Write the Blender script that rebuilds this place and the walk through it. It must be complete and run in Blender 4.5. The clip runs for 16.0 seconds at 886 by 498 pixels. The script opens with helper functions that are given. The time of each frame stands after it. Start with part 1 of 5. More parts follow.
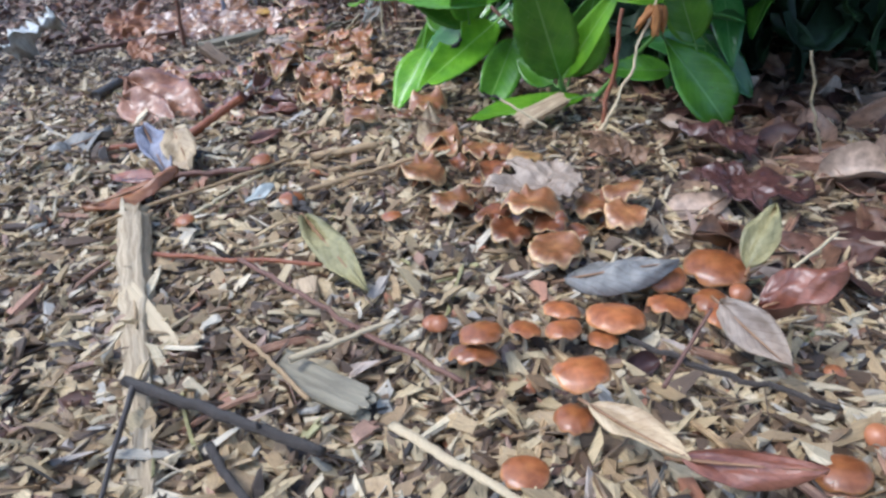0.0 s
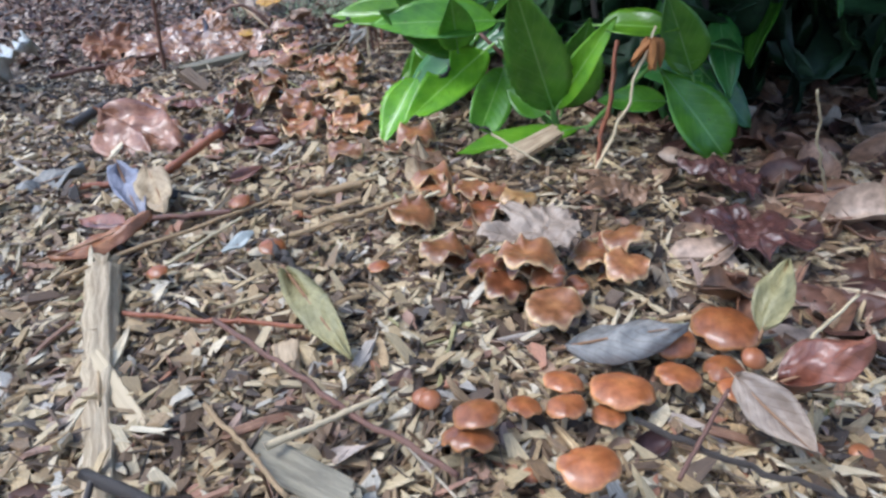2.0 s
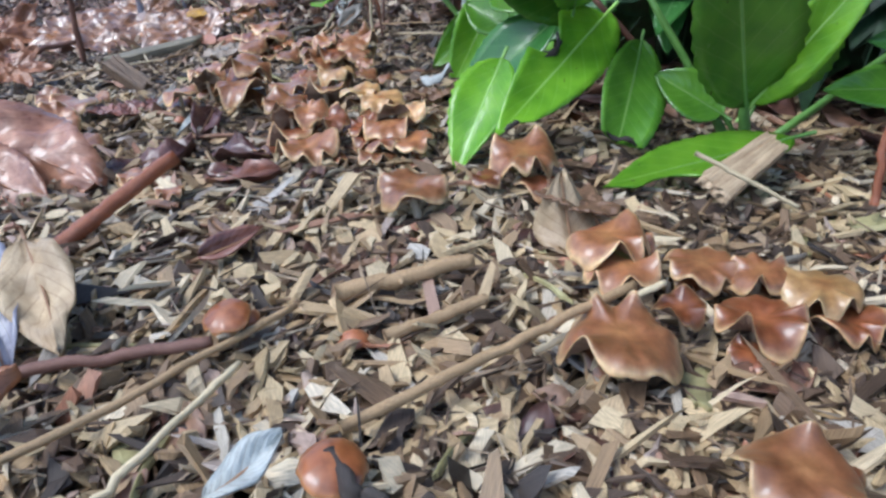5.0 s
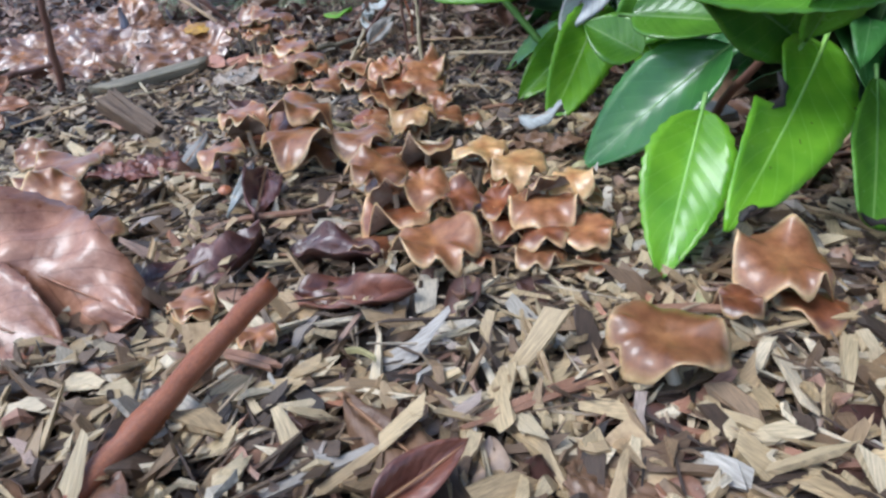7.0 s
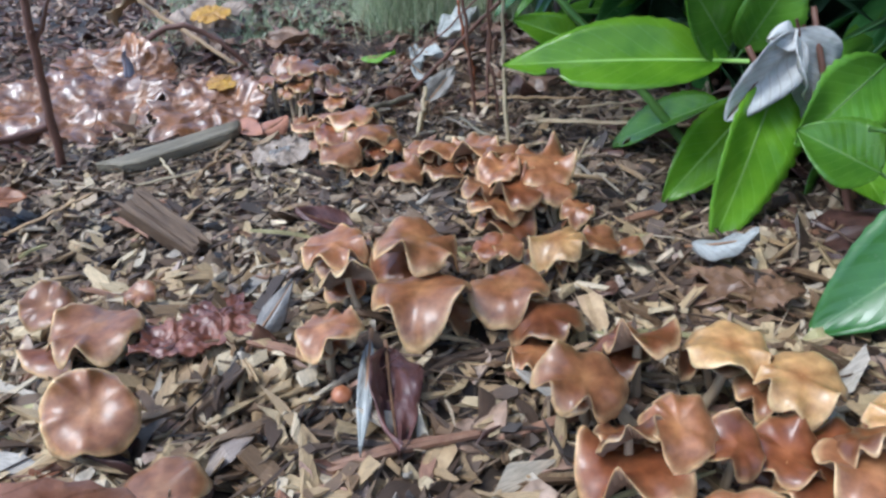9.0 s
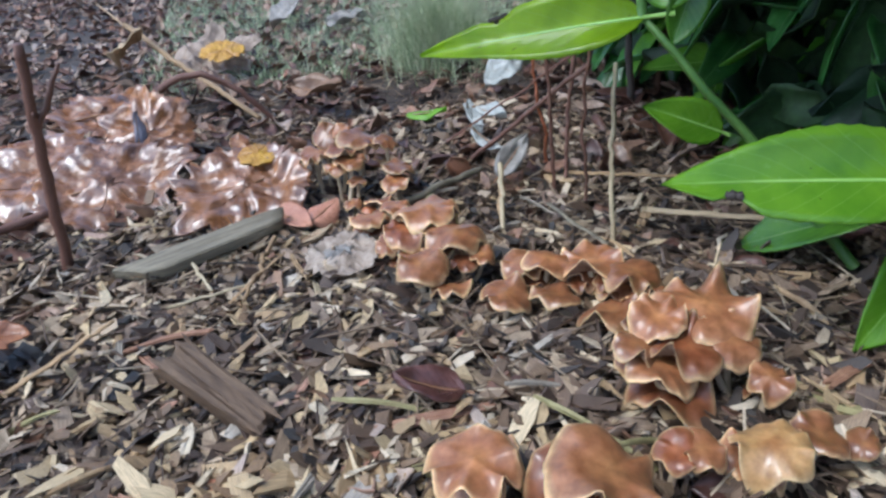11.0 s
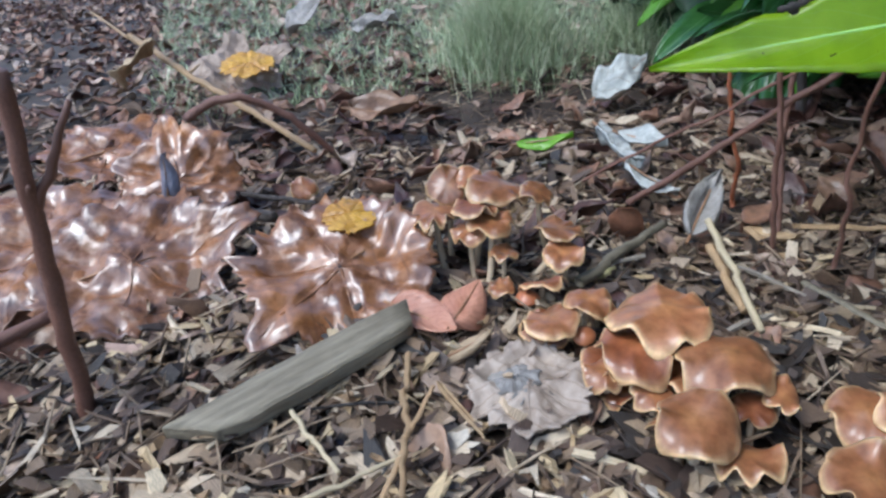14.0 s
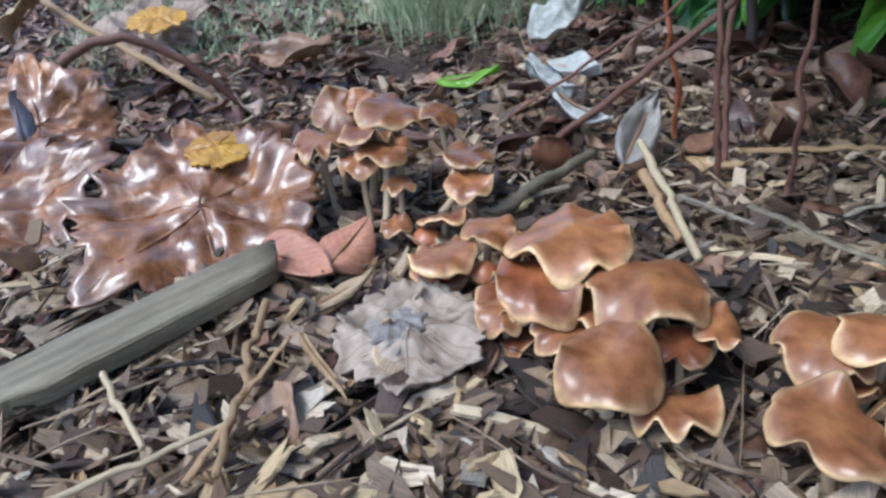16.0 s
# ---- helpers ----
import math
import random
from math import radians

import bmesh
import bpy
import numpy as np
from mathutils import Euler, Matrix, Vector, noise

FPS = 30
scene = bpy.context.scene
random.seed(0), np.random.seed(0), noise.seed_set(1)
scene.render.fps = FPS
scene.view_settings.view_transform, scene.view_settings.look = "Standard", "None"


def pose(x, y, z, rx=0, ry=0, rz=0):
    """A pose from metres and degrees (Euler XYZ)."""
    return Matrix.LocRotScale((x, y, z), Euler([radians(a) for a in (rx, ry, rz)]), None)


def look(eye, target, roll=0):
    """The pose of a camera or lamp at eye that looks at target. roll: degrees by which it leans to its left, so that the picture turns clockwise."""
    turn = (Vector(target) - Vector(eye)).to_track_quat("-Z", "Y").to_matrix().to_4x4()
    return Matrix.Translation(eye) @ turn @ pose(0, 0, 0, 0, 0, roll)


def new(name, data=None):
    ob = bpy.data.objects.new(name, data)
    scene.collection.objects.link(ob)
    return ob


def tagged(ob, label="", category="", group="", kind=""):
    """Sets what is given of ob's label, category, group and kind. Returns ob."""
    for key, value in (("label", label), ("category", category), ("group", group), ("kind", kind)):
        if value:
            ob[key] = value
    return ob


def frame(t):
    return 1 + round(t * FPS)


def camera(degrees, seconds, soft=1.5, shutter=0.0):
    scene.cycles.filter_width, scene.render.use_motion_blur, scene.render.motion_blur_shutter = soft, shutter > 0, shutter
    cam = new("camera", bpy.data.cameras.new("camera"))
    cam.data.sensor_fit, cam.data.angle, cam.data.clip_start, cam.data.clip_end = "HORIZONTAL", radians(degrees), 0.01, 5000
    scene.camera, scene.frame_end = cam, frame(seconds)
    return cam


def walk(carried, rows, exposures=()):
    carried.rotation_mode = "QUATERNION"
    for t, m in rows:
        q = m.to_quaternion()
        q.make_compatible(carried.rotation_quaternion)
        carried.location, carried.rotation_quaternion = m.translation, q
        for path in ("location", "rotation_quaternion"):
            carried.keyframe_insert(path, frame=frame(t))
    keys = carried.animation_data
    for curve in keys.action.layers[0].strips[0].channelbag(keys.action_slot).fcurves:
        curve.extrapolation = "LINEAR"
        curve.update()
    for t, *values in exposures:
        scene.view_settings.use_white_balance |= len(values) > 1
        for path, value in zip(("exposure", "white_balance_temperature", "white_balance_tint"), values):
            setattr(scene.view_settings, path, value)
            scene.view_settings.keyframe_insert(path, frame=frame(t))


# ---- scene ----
cam = camera(65.6, 16.0, 2.7)
PATH = [
    (0, (0.071, 0.004, 1.361), (-0.033, 1.841, 0.390), -5.4),
    (0.5, (-0.031, 0.125, 1.376), (-0.129, 1.977, 0.435), -5.3),
    (1, (-0.112, 0.217, 1.347), (-0.203, 2.069, 0.405), -5.3),
    (1.5, (-0.025, 0.269, 1.356), (-0.103, 2.121, 0.411), -5.3),
    (2, (0.067, 0.259, 1.439), (0.000, 2.109, 0.492), -5.3),
    (2.5, (-0.149, 0.479, 1.281), (-0.200, 2.330, 0.333), -5.3),
    (3, (-0.313, 0.981, 1.225), (-0.347, 2.831, 0.276), -5.2),
    (3.5, (-0.354, 1.312, 1.218), (-0.360, 3.164, 0.270), -5.1),
    (3.7, (-0.356, 1.441, 1.145), (-0.346, 3.293, 0.197), -5.0),
    (4.75, (-0.567, 2.037, 0.997), (-0.496, 3.884, 0.045), -5.0),
    (5.8, (-0.777, 2.632, 0.849), (-0.646, 4.475, -0.107), -5.0),
    (6, (-0.779, 2.740, 0.868), (-0.635, 4.582, -0.086), -4.9),
    (6.5, (-1.038, 2.999, 0.955), (-0.870, 4.835, -0.008), -5.2),
    (7, (-1.204, 3.202, 0.977), (-1.015, 5.034, 0.009), -5.2),
    (7.5, (-1.328, 3.483, 1.031), (-1.118, 5.310, 0.060), -5.3),
    (8, (-1.480, 3.749, 1.102), (-1.247, 5.573, 0.131), -4.8),
    (8.5, (-1.587, 3.998, 1.133), (-1.334, 5.822, 0.165), -4.3),
    (9, (-1.647, 4.227, 1.173), (-1.384, 6.049, 0.204), -4.4),
    (9.5, (-1.644, 4.342, 1.108), (-1.368, 6.162, 0.139), -4.3),
    (10, (-1.792, 4.549, 1.291), (-1.500, 6.367, 0.323), -4.1),
    (10.2, (-1.856, 4.649, 1.326), (-1.557, 6.472, 0.370), -3.8),
    (11.25, (-1.967, 5.246, 1.353), (-1.655, 7.066, 0.396), -4.1),
    (12.3, (-2.078, 5.843, 1.379), (-1.752, 7.661, 0.423), -4.4),
    (12.5, (-2.076, 5.916, 1.386), (-1.756, 7.737, 0.434), -4.7),
    (13, (-2.167, 6.064, 1.434), (-1.836, 7.886, 0.489), -4.7),
    (13.5, (-2.388, 6.202, 1.402), (-2.049, 8.025, 0.459), -4.9),
    (14, (-2.397, 6.312, 1.200), (-2.053, 8.130, 0.251), -5.3),
    (14.5, (-2.394, 6.423, 1.092), (-2.038, 8.237, 0.137), -5.5),
    (15, (-2.329, 6.456, 0.862), (-1.958, 8.257, -0.111), -5.9),
    (15.5, (-2.258, 6.534, 0.875), (-1.866, 8.331, -0.096), -5.8),
    (16, (-2.123, 6.512, 0.854), (-1.705, 8.300, -0.125), -5.8),
]
walk(cam, [(t, look(eye, target, roll)) for t, eye, target, roll in PATH], [(0.0, 1.07, 5480, 6.0), (8.0, 0.98, 5480, 6.0), (16.0, 0.95, 5480, 6.0)])
# ---- light ----
world = bpy.data.worlds.new("world")
scene.world = world
world.use_nodes = True
wt = world.node_tree
sky = wt.nodes.new("ShaderNodeTexSky")
sky.sky_type, sky.sun_disc = "NISHITA", False
sky.sun_elevation, sky.sun_rotation = radians(58), radians(-107)
sky.air_density, sky.dust_density, sky.ozone_density = 1.0, 2.5, 1.5
wt.links.new(sky.outputs[0], wt.nodes["Background"].inputs[0])
wt.nodes["Background"].inputs[1].default_value = 0.13
sun = new("sun", bpy.data.lights.new("sun", "SUN"))
sun.data.energy, sun.data.angle, sun.data.color = 1.1, radians(25), (1.0, 0.97, 0.92)
sun.matrix_world = look((-5.5, 3.5, 9), (-0.5, 5, 0))


# ---- materials ----
def nodes_of(name, rough=0.5, coat=0.0, spec=0.5, coat_rough=0.28):
    m = bpy.data.materials.new(name)
    m.use_nodes = True
    t = m.node_tree
    b = t.nodes["Principled BSDF"]
    b.inputs["Roughness"].default_value = rough
    b.inputs["Coat Weight"].default_value = coat
    b.inputs["Coat Roughness"].default_value = coat_rough
    b.inputs["Specular IOR Level"].default_value = spec
    return m, t, b


def ramp(t, fac, stops):
    r = t.nodes.new("ShaderNodeValToRGB")
    while len(r.color_ramp.elements) < len(stops):
        r.color_ramp.elements.new(0.5)
    for e, (p, c) in zip(r.color_ramp.elements, stops):
        e.position, e.color = p, (*c, 1)
    t.links.new(fac, r.inputs[0])
    return r.outputs[0]


def math_node(t, op, a, b=None, c=None):
    n = t.nodes.new("ShaderNodeMath")
    n.operation = op
    for i, v in enumerate((a, b, c)):
        if v is None:
            continue
        if isinstance(v, (int, float)):
            n.inputs[i].default_value = v
        else:
            t.links.new(v, n.inputs[i])
    return n.outputs[0]


def mix(t, kind, fac, a, b):
    n = t.nodes.new("ShaderNodeMix")
    n.data_type, n.blend_type = "RGBA", kind
    for i, v in ((0, fac), (6, a), (7, b)):
        if isinstance(v, (int, float)):
            n.inputs[i].default_value = v
        elif isinstance(v, tuple):
            n.inputs[i].default_value = (*v, 1)
        else:
            t.links.new(v, n.inputs[i])
    return n.outputs[2]


def noise_tex(t, scale, detail=4.0, coord="Object", stretch=None, rough=0.55):
    c = t.nodes.new("ShaderNodeTexCoord")
    n = t.nodes.new("ShaderNodeTexNoise")
    n.inputs["Scale"].default_value, n.inputs["Detail"].default_value, n.inputs["Roughness"].default_value = scale, detail, rough
    out = c.outputs[coord]
    if stretch:
        mp = t.nodes.new("ShaderNodeMapping")
        mp.inputs["Scale"].default_value = stretch
        t.links.new(out, mp.inputs[0])
        out = mp.outputs[0]
    t.links.new(out, n.inputs["Vector"])
    return n.outputs["Fac"]


def bump(t, b, height, strength=0.3, dist=0.01):
    n = t.nodes.new("ShaderNodeBump")
    n.inputs["Strength"].default_value, n.inputs["Distance"].default_value = strength, dist
    t.links.new(height, n.inputs["Height"])
    t.links.new(n.outputs[0], b.inputs["Normal"])


def simple(name, dark, light, rough=0.5, scale=9.0, stretch=None, coat=0.0, relief=0.3, vary=0.35, coord="Object"):
    """Two tones broken up at two scales, with relief and a little change from thing to thing."""
    m, t, b = nodes_of(name, rough, coat)
    a = noise_tex(t, scale, 5, coord, stretch)
    f = noise_tex(t, scale * 6, 3, coord, stretch)
    s = math_node(t, "ADD", math_node(t, "MULTIPLY", a, 0.7), math_node(t, "MULTIPLY", f, 0.3))
    col = ramp(t, s, [(0.3, dark), (0.7, light)])
    info = t.nodes.new("ShaderNodeObjectInfo")
    val = math_node(t, "MULTIPLY_ADD", info.outputs["Random"], vary, 1 - vary / 2)
    h = t.nodes.new("ShaderNodeHueSaturation")
    t.links.new(val, h.inputs["Value"])
    t.links.new(col, h.inputs["Color"])
    t.links.new(h.outputs[0], b.inputs["Base Color"])
    r = math_node(t, "MULTIPLY_ADD", f, 0.4, rough - 0.2)
    t.links.new(r, b.inputs["Roughness"])
    bump(t, b, s, relief)
    return m


def chips_material(name, stops, rough=0.5, uv_fibre=True):
    """Loose pieces joined in one mesh: each island its own tone, with fibres along it."""
    m, t, b = nodes_of(name, rough)
    g = t.nodes.new("ShaderNodeNewGeometry")
    col = ramp(t, g.outputs["Random Per Island"], stops)
    fib = noise_tex(t, 3.0, 4, "UV", (1.2, 14.0, 1.0)) if uv_fibre else noise_tex(t, 25.0, 4)
    stain = noise_tex(t, 2.3, 3)
    shade = math_node(t, "MULTIPLY", math_node(t, "MULTIPLY_ADD", fib, 1.9, 0.08), math_node(t, "MULTIPLY_ADD", stain, 0.9, 0.55))
    hs = t.nodes.new("ShaderNodeHueSaturation")
    t.links.new(shade, hs.inputs["Value"])
    t.links.new(col, hs.inputs["Color"])
    t.links.new(hs.outputs[0], b.inputs["Base Color"])
    t.links.new(math_node(t, "MULTIPLY_ADD", stain, 0.6, rough - 0.3), b.inputs["Roughness"])
    bump(t, b, fib, 0.5, 0.006)
    return m


def cap_material(name, centre, body, rim):
    m, t, b = nodes_of(name, 0.34, 0.45, 0.45, 0.2)
    at = t.nodes.new("ShaderNodeAttribute")
    at.attribute_name = "rim"
    wob = noise_tex(t, 14.0, 4)
    pos = math_node(t, "ADD", at.outputs["Fac"], math_node(t, "MULTIPLY_ADD", wob, 0.08, -0.04))
    blend = lambda f: tuple((1 - f) * p + f * q for p, q in zip(body, rim))
    col = ramp(t, pos, [(0.0, centre), (0.45, body), (0.84, blend(0.06)), (0.92, blend(0.4)), (0.965, rim), (1.0, rim)])
    blot = noise_tex(t, 30.0, 5)
    col = mix(t, "MULTIPLY", 1.0, col, ramp(t, blot, [(0.3, (0.62, 0.56, 0.5)), (0.68, (1.2, 1.2, 1.15))]))
    info = t.nodes.new("ShaderNodeObjectInfo")
    h = t.nodes.new("ShaderNodeHueSaturation")
    t.links.new(math_node(t, "MULTIPLY_ADD", info.outputs["Random"], 0.5, 0.75), h.inputs["Value"])
    t.links.new(col, h.inputs["Color"])
    t.links.new(h.outputs[0], b.inputs["Base Color"])
    b.inputs["Subsurface Weight"].default_value = 0.12
    b.inputs["Subsurface Radius"].default_value = (0.03, 0.012, 0.005)
    t.links.new(math_node(t, "MULTIPLY_ADD", blot, 0.45, 0.18), b.inputs["Roughness"])
    bump(t, b, blot, 0.15, 0.008)
    return m


def green_material(name, deep, light, vein, through_light=0.25):
    """A glossy evergreen leaf: pale midrib and side veins laid out on the blade's own length and width."""
    m, t, b = nodes_of(name, 0.28, 0.3)
    uv = t.nodes.new("ShaderNodeUVMap")
    sep = t.nodes.new("ShaderNodeSeparateXYZ")
    t.links.new(uv.outputs[0], sep.inputs[0])
    u, v = sep.outputs[0], math_node(t, "ABSOLUTE", math_node(t, "SUBTRACT", sep.outputs[1], 0.5))
    mid = math_node(t, "LESS_THAN", v, 0.018)
    run = math_node(t, "SUBTRACT", math_node(t, "MULTIPLY", u, 9.0), math_node(t, "MULTIPLY", v, 5.0))
    side = math_node(t, "LESS_THAN", math_node(t, "ABSOLUTE", math_node(t, "SUBTRACT", math_node(t, "FRACT", run), 0.5)), 0.035)
    n1 = noise_tex(t, 7.0, 4)
    base = ramp(t, n1, [(0.3, deep), (0.7, light)])
    speck = noise_tex(t, 26.0, 2)
    base = mix(t, "MIX", math_node(t, "MULTIPLY", math_node(t, "GREATER_THAN", speck, 0.735), 0.85), base, (0.06, 0.045, 0.02))
    base = mix(t, "MIX", math_node(t, "MULTIPLY", math_node(t, "SUBTRACT", noise_tex(t, 3.0, 3), 0.35), 0.5), base, tuple(0.6 * p + 0.4 * q for p, q in zip(light, vein)))
    col = mix(t, "MIX", math_node(t, "MULTIPLY", side, 0.22), base, vein)
    col = mix(t, "MIX", math_node(t, "MULTIPLY", mid, 0.8), col, vein)
    info = t.nodes.new("ShaderNodeObjectInfo")
    h = t.nodes.new("ShaderNodeHueSaturation")
    t.links.new(math_node(t, "MULTIPLY_ADD", info.outputs["Random"], 0.5, 0.75), h.inputs["Value"])
    t.links.new(col, h.inputs["Color"])
    t.links.new(h.outputs[0], b.inputs["Base Color"])
    swell = math_node(t, "ADD", math_node(t, "MULTIPLY", math_node(t, "ABSOLUTE", math_node(t, "SUBTRACT", math_node(t, "FRACT", run), 0.5)), 0.7), n1)
    bump(t, b, swell, 0.16, 0.018)
    t.links.new(math_node(t, "MULTIPLY_ADD", noise_tex(t, 20.0), 0.32, 0.06), b.inputs["Roughness"])
    tr = t.nodes.new("ShaderNodeBsdfTranslucent")
    t.links.new(h.outputs[0], tr.inputs[0])
    ms = t.nodes.new("ShaderNodeMixShader")
    ms.inputs[0].default_value = through_light
    t.links.new(b.outputs[0], ms.inputs[1])
    t.links.new(tr.outputs[0], ms.inputs[2])
    t.links.new(ms.outputs[0], t.nodes["Material Output"].inputs[0])
    return m


def dead_leaf(name, dark, light, rough=0.4, coat=0.25, wet=False):
    m, t, b = nodes_of(name, rough, coat, 0.4 if wet else 0.5, 0.36 if wet else 0.25)
    b.inputs["Coat IOR"].default_value = 2.1 if wet else 1.5
    uv = t.nodes.new("ShaderNodeUVMap")
    sep = t.nodes.new("ShaderNodeSeparateXYZ")
    t.links.new(uv.outputs[0], sep.inputs[0])
    v = math_node(t, "ABSOLUTE", math_node(t, "SUBTRACT", sep.outputs[1], 0.5))
    run = math_node(t, "SUBTRACT", math_node(t, "MULTIPLY", sep.outputs[0], 8.0), math_node(t, "MULTIPLY", v, 6.0))
    rib = math_node(t, "ABSOLUTE", math_node(t, "SUBTRACT", math_node(t, "FRACT", run), 0.5))
    n1 = noise_tex(t, 6.0, 5)
    n2 = noise_tex(t, 32.0, 4)
    s = math_node(t, "ADD", math_node(t, "MULTIPLY", n1, 0.65), math_node(t, "MULTIPLY", n2, 0.35))
    col = ramp(t, s, [(0.34, dark), (0.52, tuple((a + c) / 2 for a, c in zip(dark, light))), (0.68, light)])
    col = mix(t, "MULTIPLY", math_node(t, "LESS_THAN", rib, 0.05), col, (0.75, 0.7, 0.65))
    info = t.nodes.new("ShaderNodeObjectInfo")
    h = t.nodes.new("ShaderNodeHueSaturation")
    t.links.new(math_node(t, "MULTIPLY_ADD", info.outputs["Random"], 0.4, 0.8), h.inputs["Value"])
    t.links.new(col, h.inputs["Color"])
    t.links.new(h.outputs[0], b.inputs["Base Color"])
    t.links.new(math_node(t, "MULTIPLY_ADD", n1, 1.0, rough - 0.42), b.inputs["Roughness"])
    if wet:
        # the water film lies in patches
        film = ramp(t, noise_tex(t, 8.0, 6), [(0.40, (0.10, 0.10, 0.10)), (0.54, (1.0, 1.0, 1.0))])
        t.links.new(film, b.inputs["Coat Weight"])
    bump(t, b, math_node(t, "ADD", math_node(t, "MULTIPLY", rib, 0.10), math_node(t, "MULTIPLY", noise_tex(t, 45.0, 5, rough=0.7), 0.6) if wet else s), 0.6 if wet else 0.5, 0.03)
    return m


WOOD_TONES = [(0.0, (0.03, 0.022, 0.018)), (0.16, (0.10, 0.06, 0.035)), (0.3, (0.20, 0.125, 0.068)), (0.45, (0.34, 0.23, 0.12)), (0.62, (0.45, 0.33, 0.18)),
              (0.76, (0.50, 0.385, 0.225)), (0.88, (0.62, 0.51, 0.35)), (0.94, (0.38, 0.34, 0.29)), (1.0, (0.34, 0.14, 0.07))]
DARK_TONES = [(0.0, (0.025, 0.02, 0.016)), (0.25, (0.075, 0.048, 0.035)), (0.5, (0.15, 0.098, 0.062)), (0.72, (0.25, 0.175, 0.11)), (0.88, (0.40, 0.30, 0.195)), (1.0, (0.56, 0.46, 0.33))]
LITTER_TONES = [(0.0, (0.045, 0.02, 0.018)), (0.25, (0.11, 0.052, 0.036)), (0.5, (0.20, 0.105, 0.062)), (0.7, (0.30, 0.19, 0.125)), (0.85, (0.42, 0.32, 0.245)), (1.0, (0.22, 0.09, 0.045))]
GRASS_TONES = [(0.0, (0.17, 0.22, 0.11)), (0.4, (0.32, 0.40, 0.21)), (0.7, (0.46, 0.53, 0.33)), (1.0, (0.62, 0.60, 0.42))]
soil_mat = simple("wet_soil", (0.018, 0.013, 0.010), (0.085, 0.058, 0.038), 0.7, 6.0, relief=0.8)
chip_mat = chips_material("wood_chips", WOOD_TONES, 0.55)
dark_chip_mat = chips_material("dark_wood_chips", DARK_TONES, 0.5)
shred_mat = chips_material("wood_shreds", DARK_TONES, 0.6)
litter_mat = chips_material("leaf_litter", LITTER_TONES, 0.42, False)
grass_mat = chips_material("grass_blades", GRASS_TONES, 0.5, False)
# near-black greens: the shade inside the hedge is put into the leaf colour
shaded_inner_mat = chips_material("shaded_inner_foliage", [(0.0, (0.010, 0.025, 0.010)), (0.6, (0.020, 0.055, 0.018)), (1.0, (0.04, 0.08, 0.025))], 0.6, False)
CAPS = [cap_material("cap_caramel", (0.39, 0.18, 0.073), (0.275, 0.112, 0.049), (0.70, 0.48, 0.26)),
        cap_material("cap_dark", (0.30, 0.105, 0.04), (0.195, 0.062, 0.024), (0.62, 0.41, 0.22)),
        cap_material("cap_pale", (0.36, 0.16, 0.06), (0.50, 0.29, 0.12), (0.74, 0.54, 0.30))]
CAPS.append(cap_material("cap_young", (0.42, 0.155, 0.052), (0.32, 0.105, 0.036), (0.52, 0.24, 0.10)))
gill_mat = simple("gills", (0.20, 0.12, 0.075), (0.34, 0.22, 0.14), 0.7, 20.0, relief=0.2)
stem_mat = simple("mushroom_stem", (0.36, 0.26, 0.155), (0.62, 0.49, 0.33), 0.55, 14.0, (1, 1, 0.15), relief=0.3)
bud_mat = simple("button_cap", (0.30, 0.095, 0.038), (0.44, 0.17, 0.07), 0.4, 9.0, coat=0.3, relief=0.1)
green_mat = green_material("laurel_leaf", (0.075, 0.21, 0.02), (0.155, 0.36, 0.03), (0.30, 0.50, 0.12))
lime_mat = green_material("lime_laurel_leaf", (0.12, 0.31, 0.015), (0.23, 0.47, 0.025), (0.36, 0.60, 0.12), 0.4)
# lime leaf copy with the light falling through it put into paler colours
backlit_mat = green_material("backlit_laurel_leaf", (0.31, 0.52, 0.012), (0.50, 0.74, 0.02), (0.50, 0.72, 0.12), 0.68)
# laurel leaf copy whose darker greens hold the shade of the hedge
shaded_laurel_mat = green_material("shaded_laurel_leaf", (0.035, 0.125, 0.028), (0.07, 0.20, 0.04), (0.14, 0.28, 0.10), 0.12)
scar_mat = simple("leaf_scar", (0.02, 0.016, 0.014), (0.07, 0.055, 0.045), 0.7, 15.0)
stalk_mat = simple("green_stalk", (0.08, 0.19, 0.035), (0.17, 0.32, 0.07), 0.45, 8.0)
maple_mat = dead_leaf("wet_maple_leaf", (0.10, 0.036, 0.018), (0.48, 0.19, 0.045), 0.48, 1.0, True)
damp_mat = dead_leaf("damp_pinkish_leaf", (0.17, 0.06, 0.028), (0.47, 0.23, 0.135), 0.34, 0.6)
russet_mat = dead_leaf("russet_leaf", (0.15, 0.05, 0.022), (0.36, 0.145, 0.055), 0.36, 0.3)
purple_mat = dead_leaf("purple_brown_leaf", (0.05, 0.022, 0.02), (0.17, 0.07, 0.055), 0.3, 0.45)
grey_leaf_mat = dead_leaf("grey_leaf", (0.15, 0.135, 0.12), (0.40, 0.37, 0.335), 0.5, 0.1)
pale_leaf_mat = dead_leaf("pale_leaf", (0.26, 0.27, 0.25), (0.60, 0.61, 0.57), 0.5, 0.1)
ash_leaf_mat = dead_leaf("ash_leaf", (0.25, 0.185, 0.135), (0.56, 0.46, 0.37), 0.55, 0.05)
taupe_leaf_mat = dead_leaf("taupe_leaf", (0.19, 0.135, 0.10), (0.43, 0.33, 0.25), 0.5, 0.1)
tan_leaf_mat = dead_leaf("tan_leaf", (0.30, 0.20, 0.11), (0.58, 0.44, 0.27), 0.5, 0.1)
olive_leaf_mat = dead_leaf("olive_leaf", (0.16, 0.14, 0.06), (0.36, 0.31, 0.15), 0.5, 0.1)
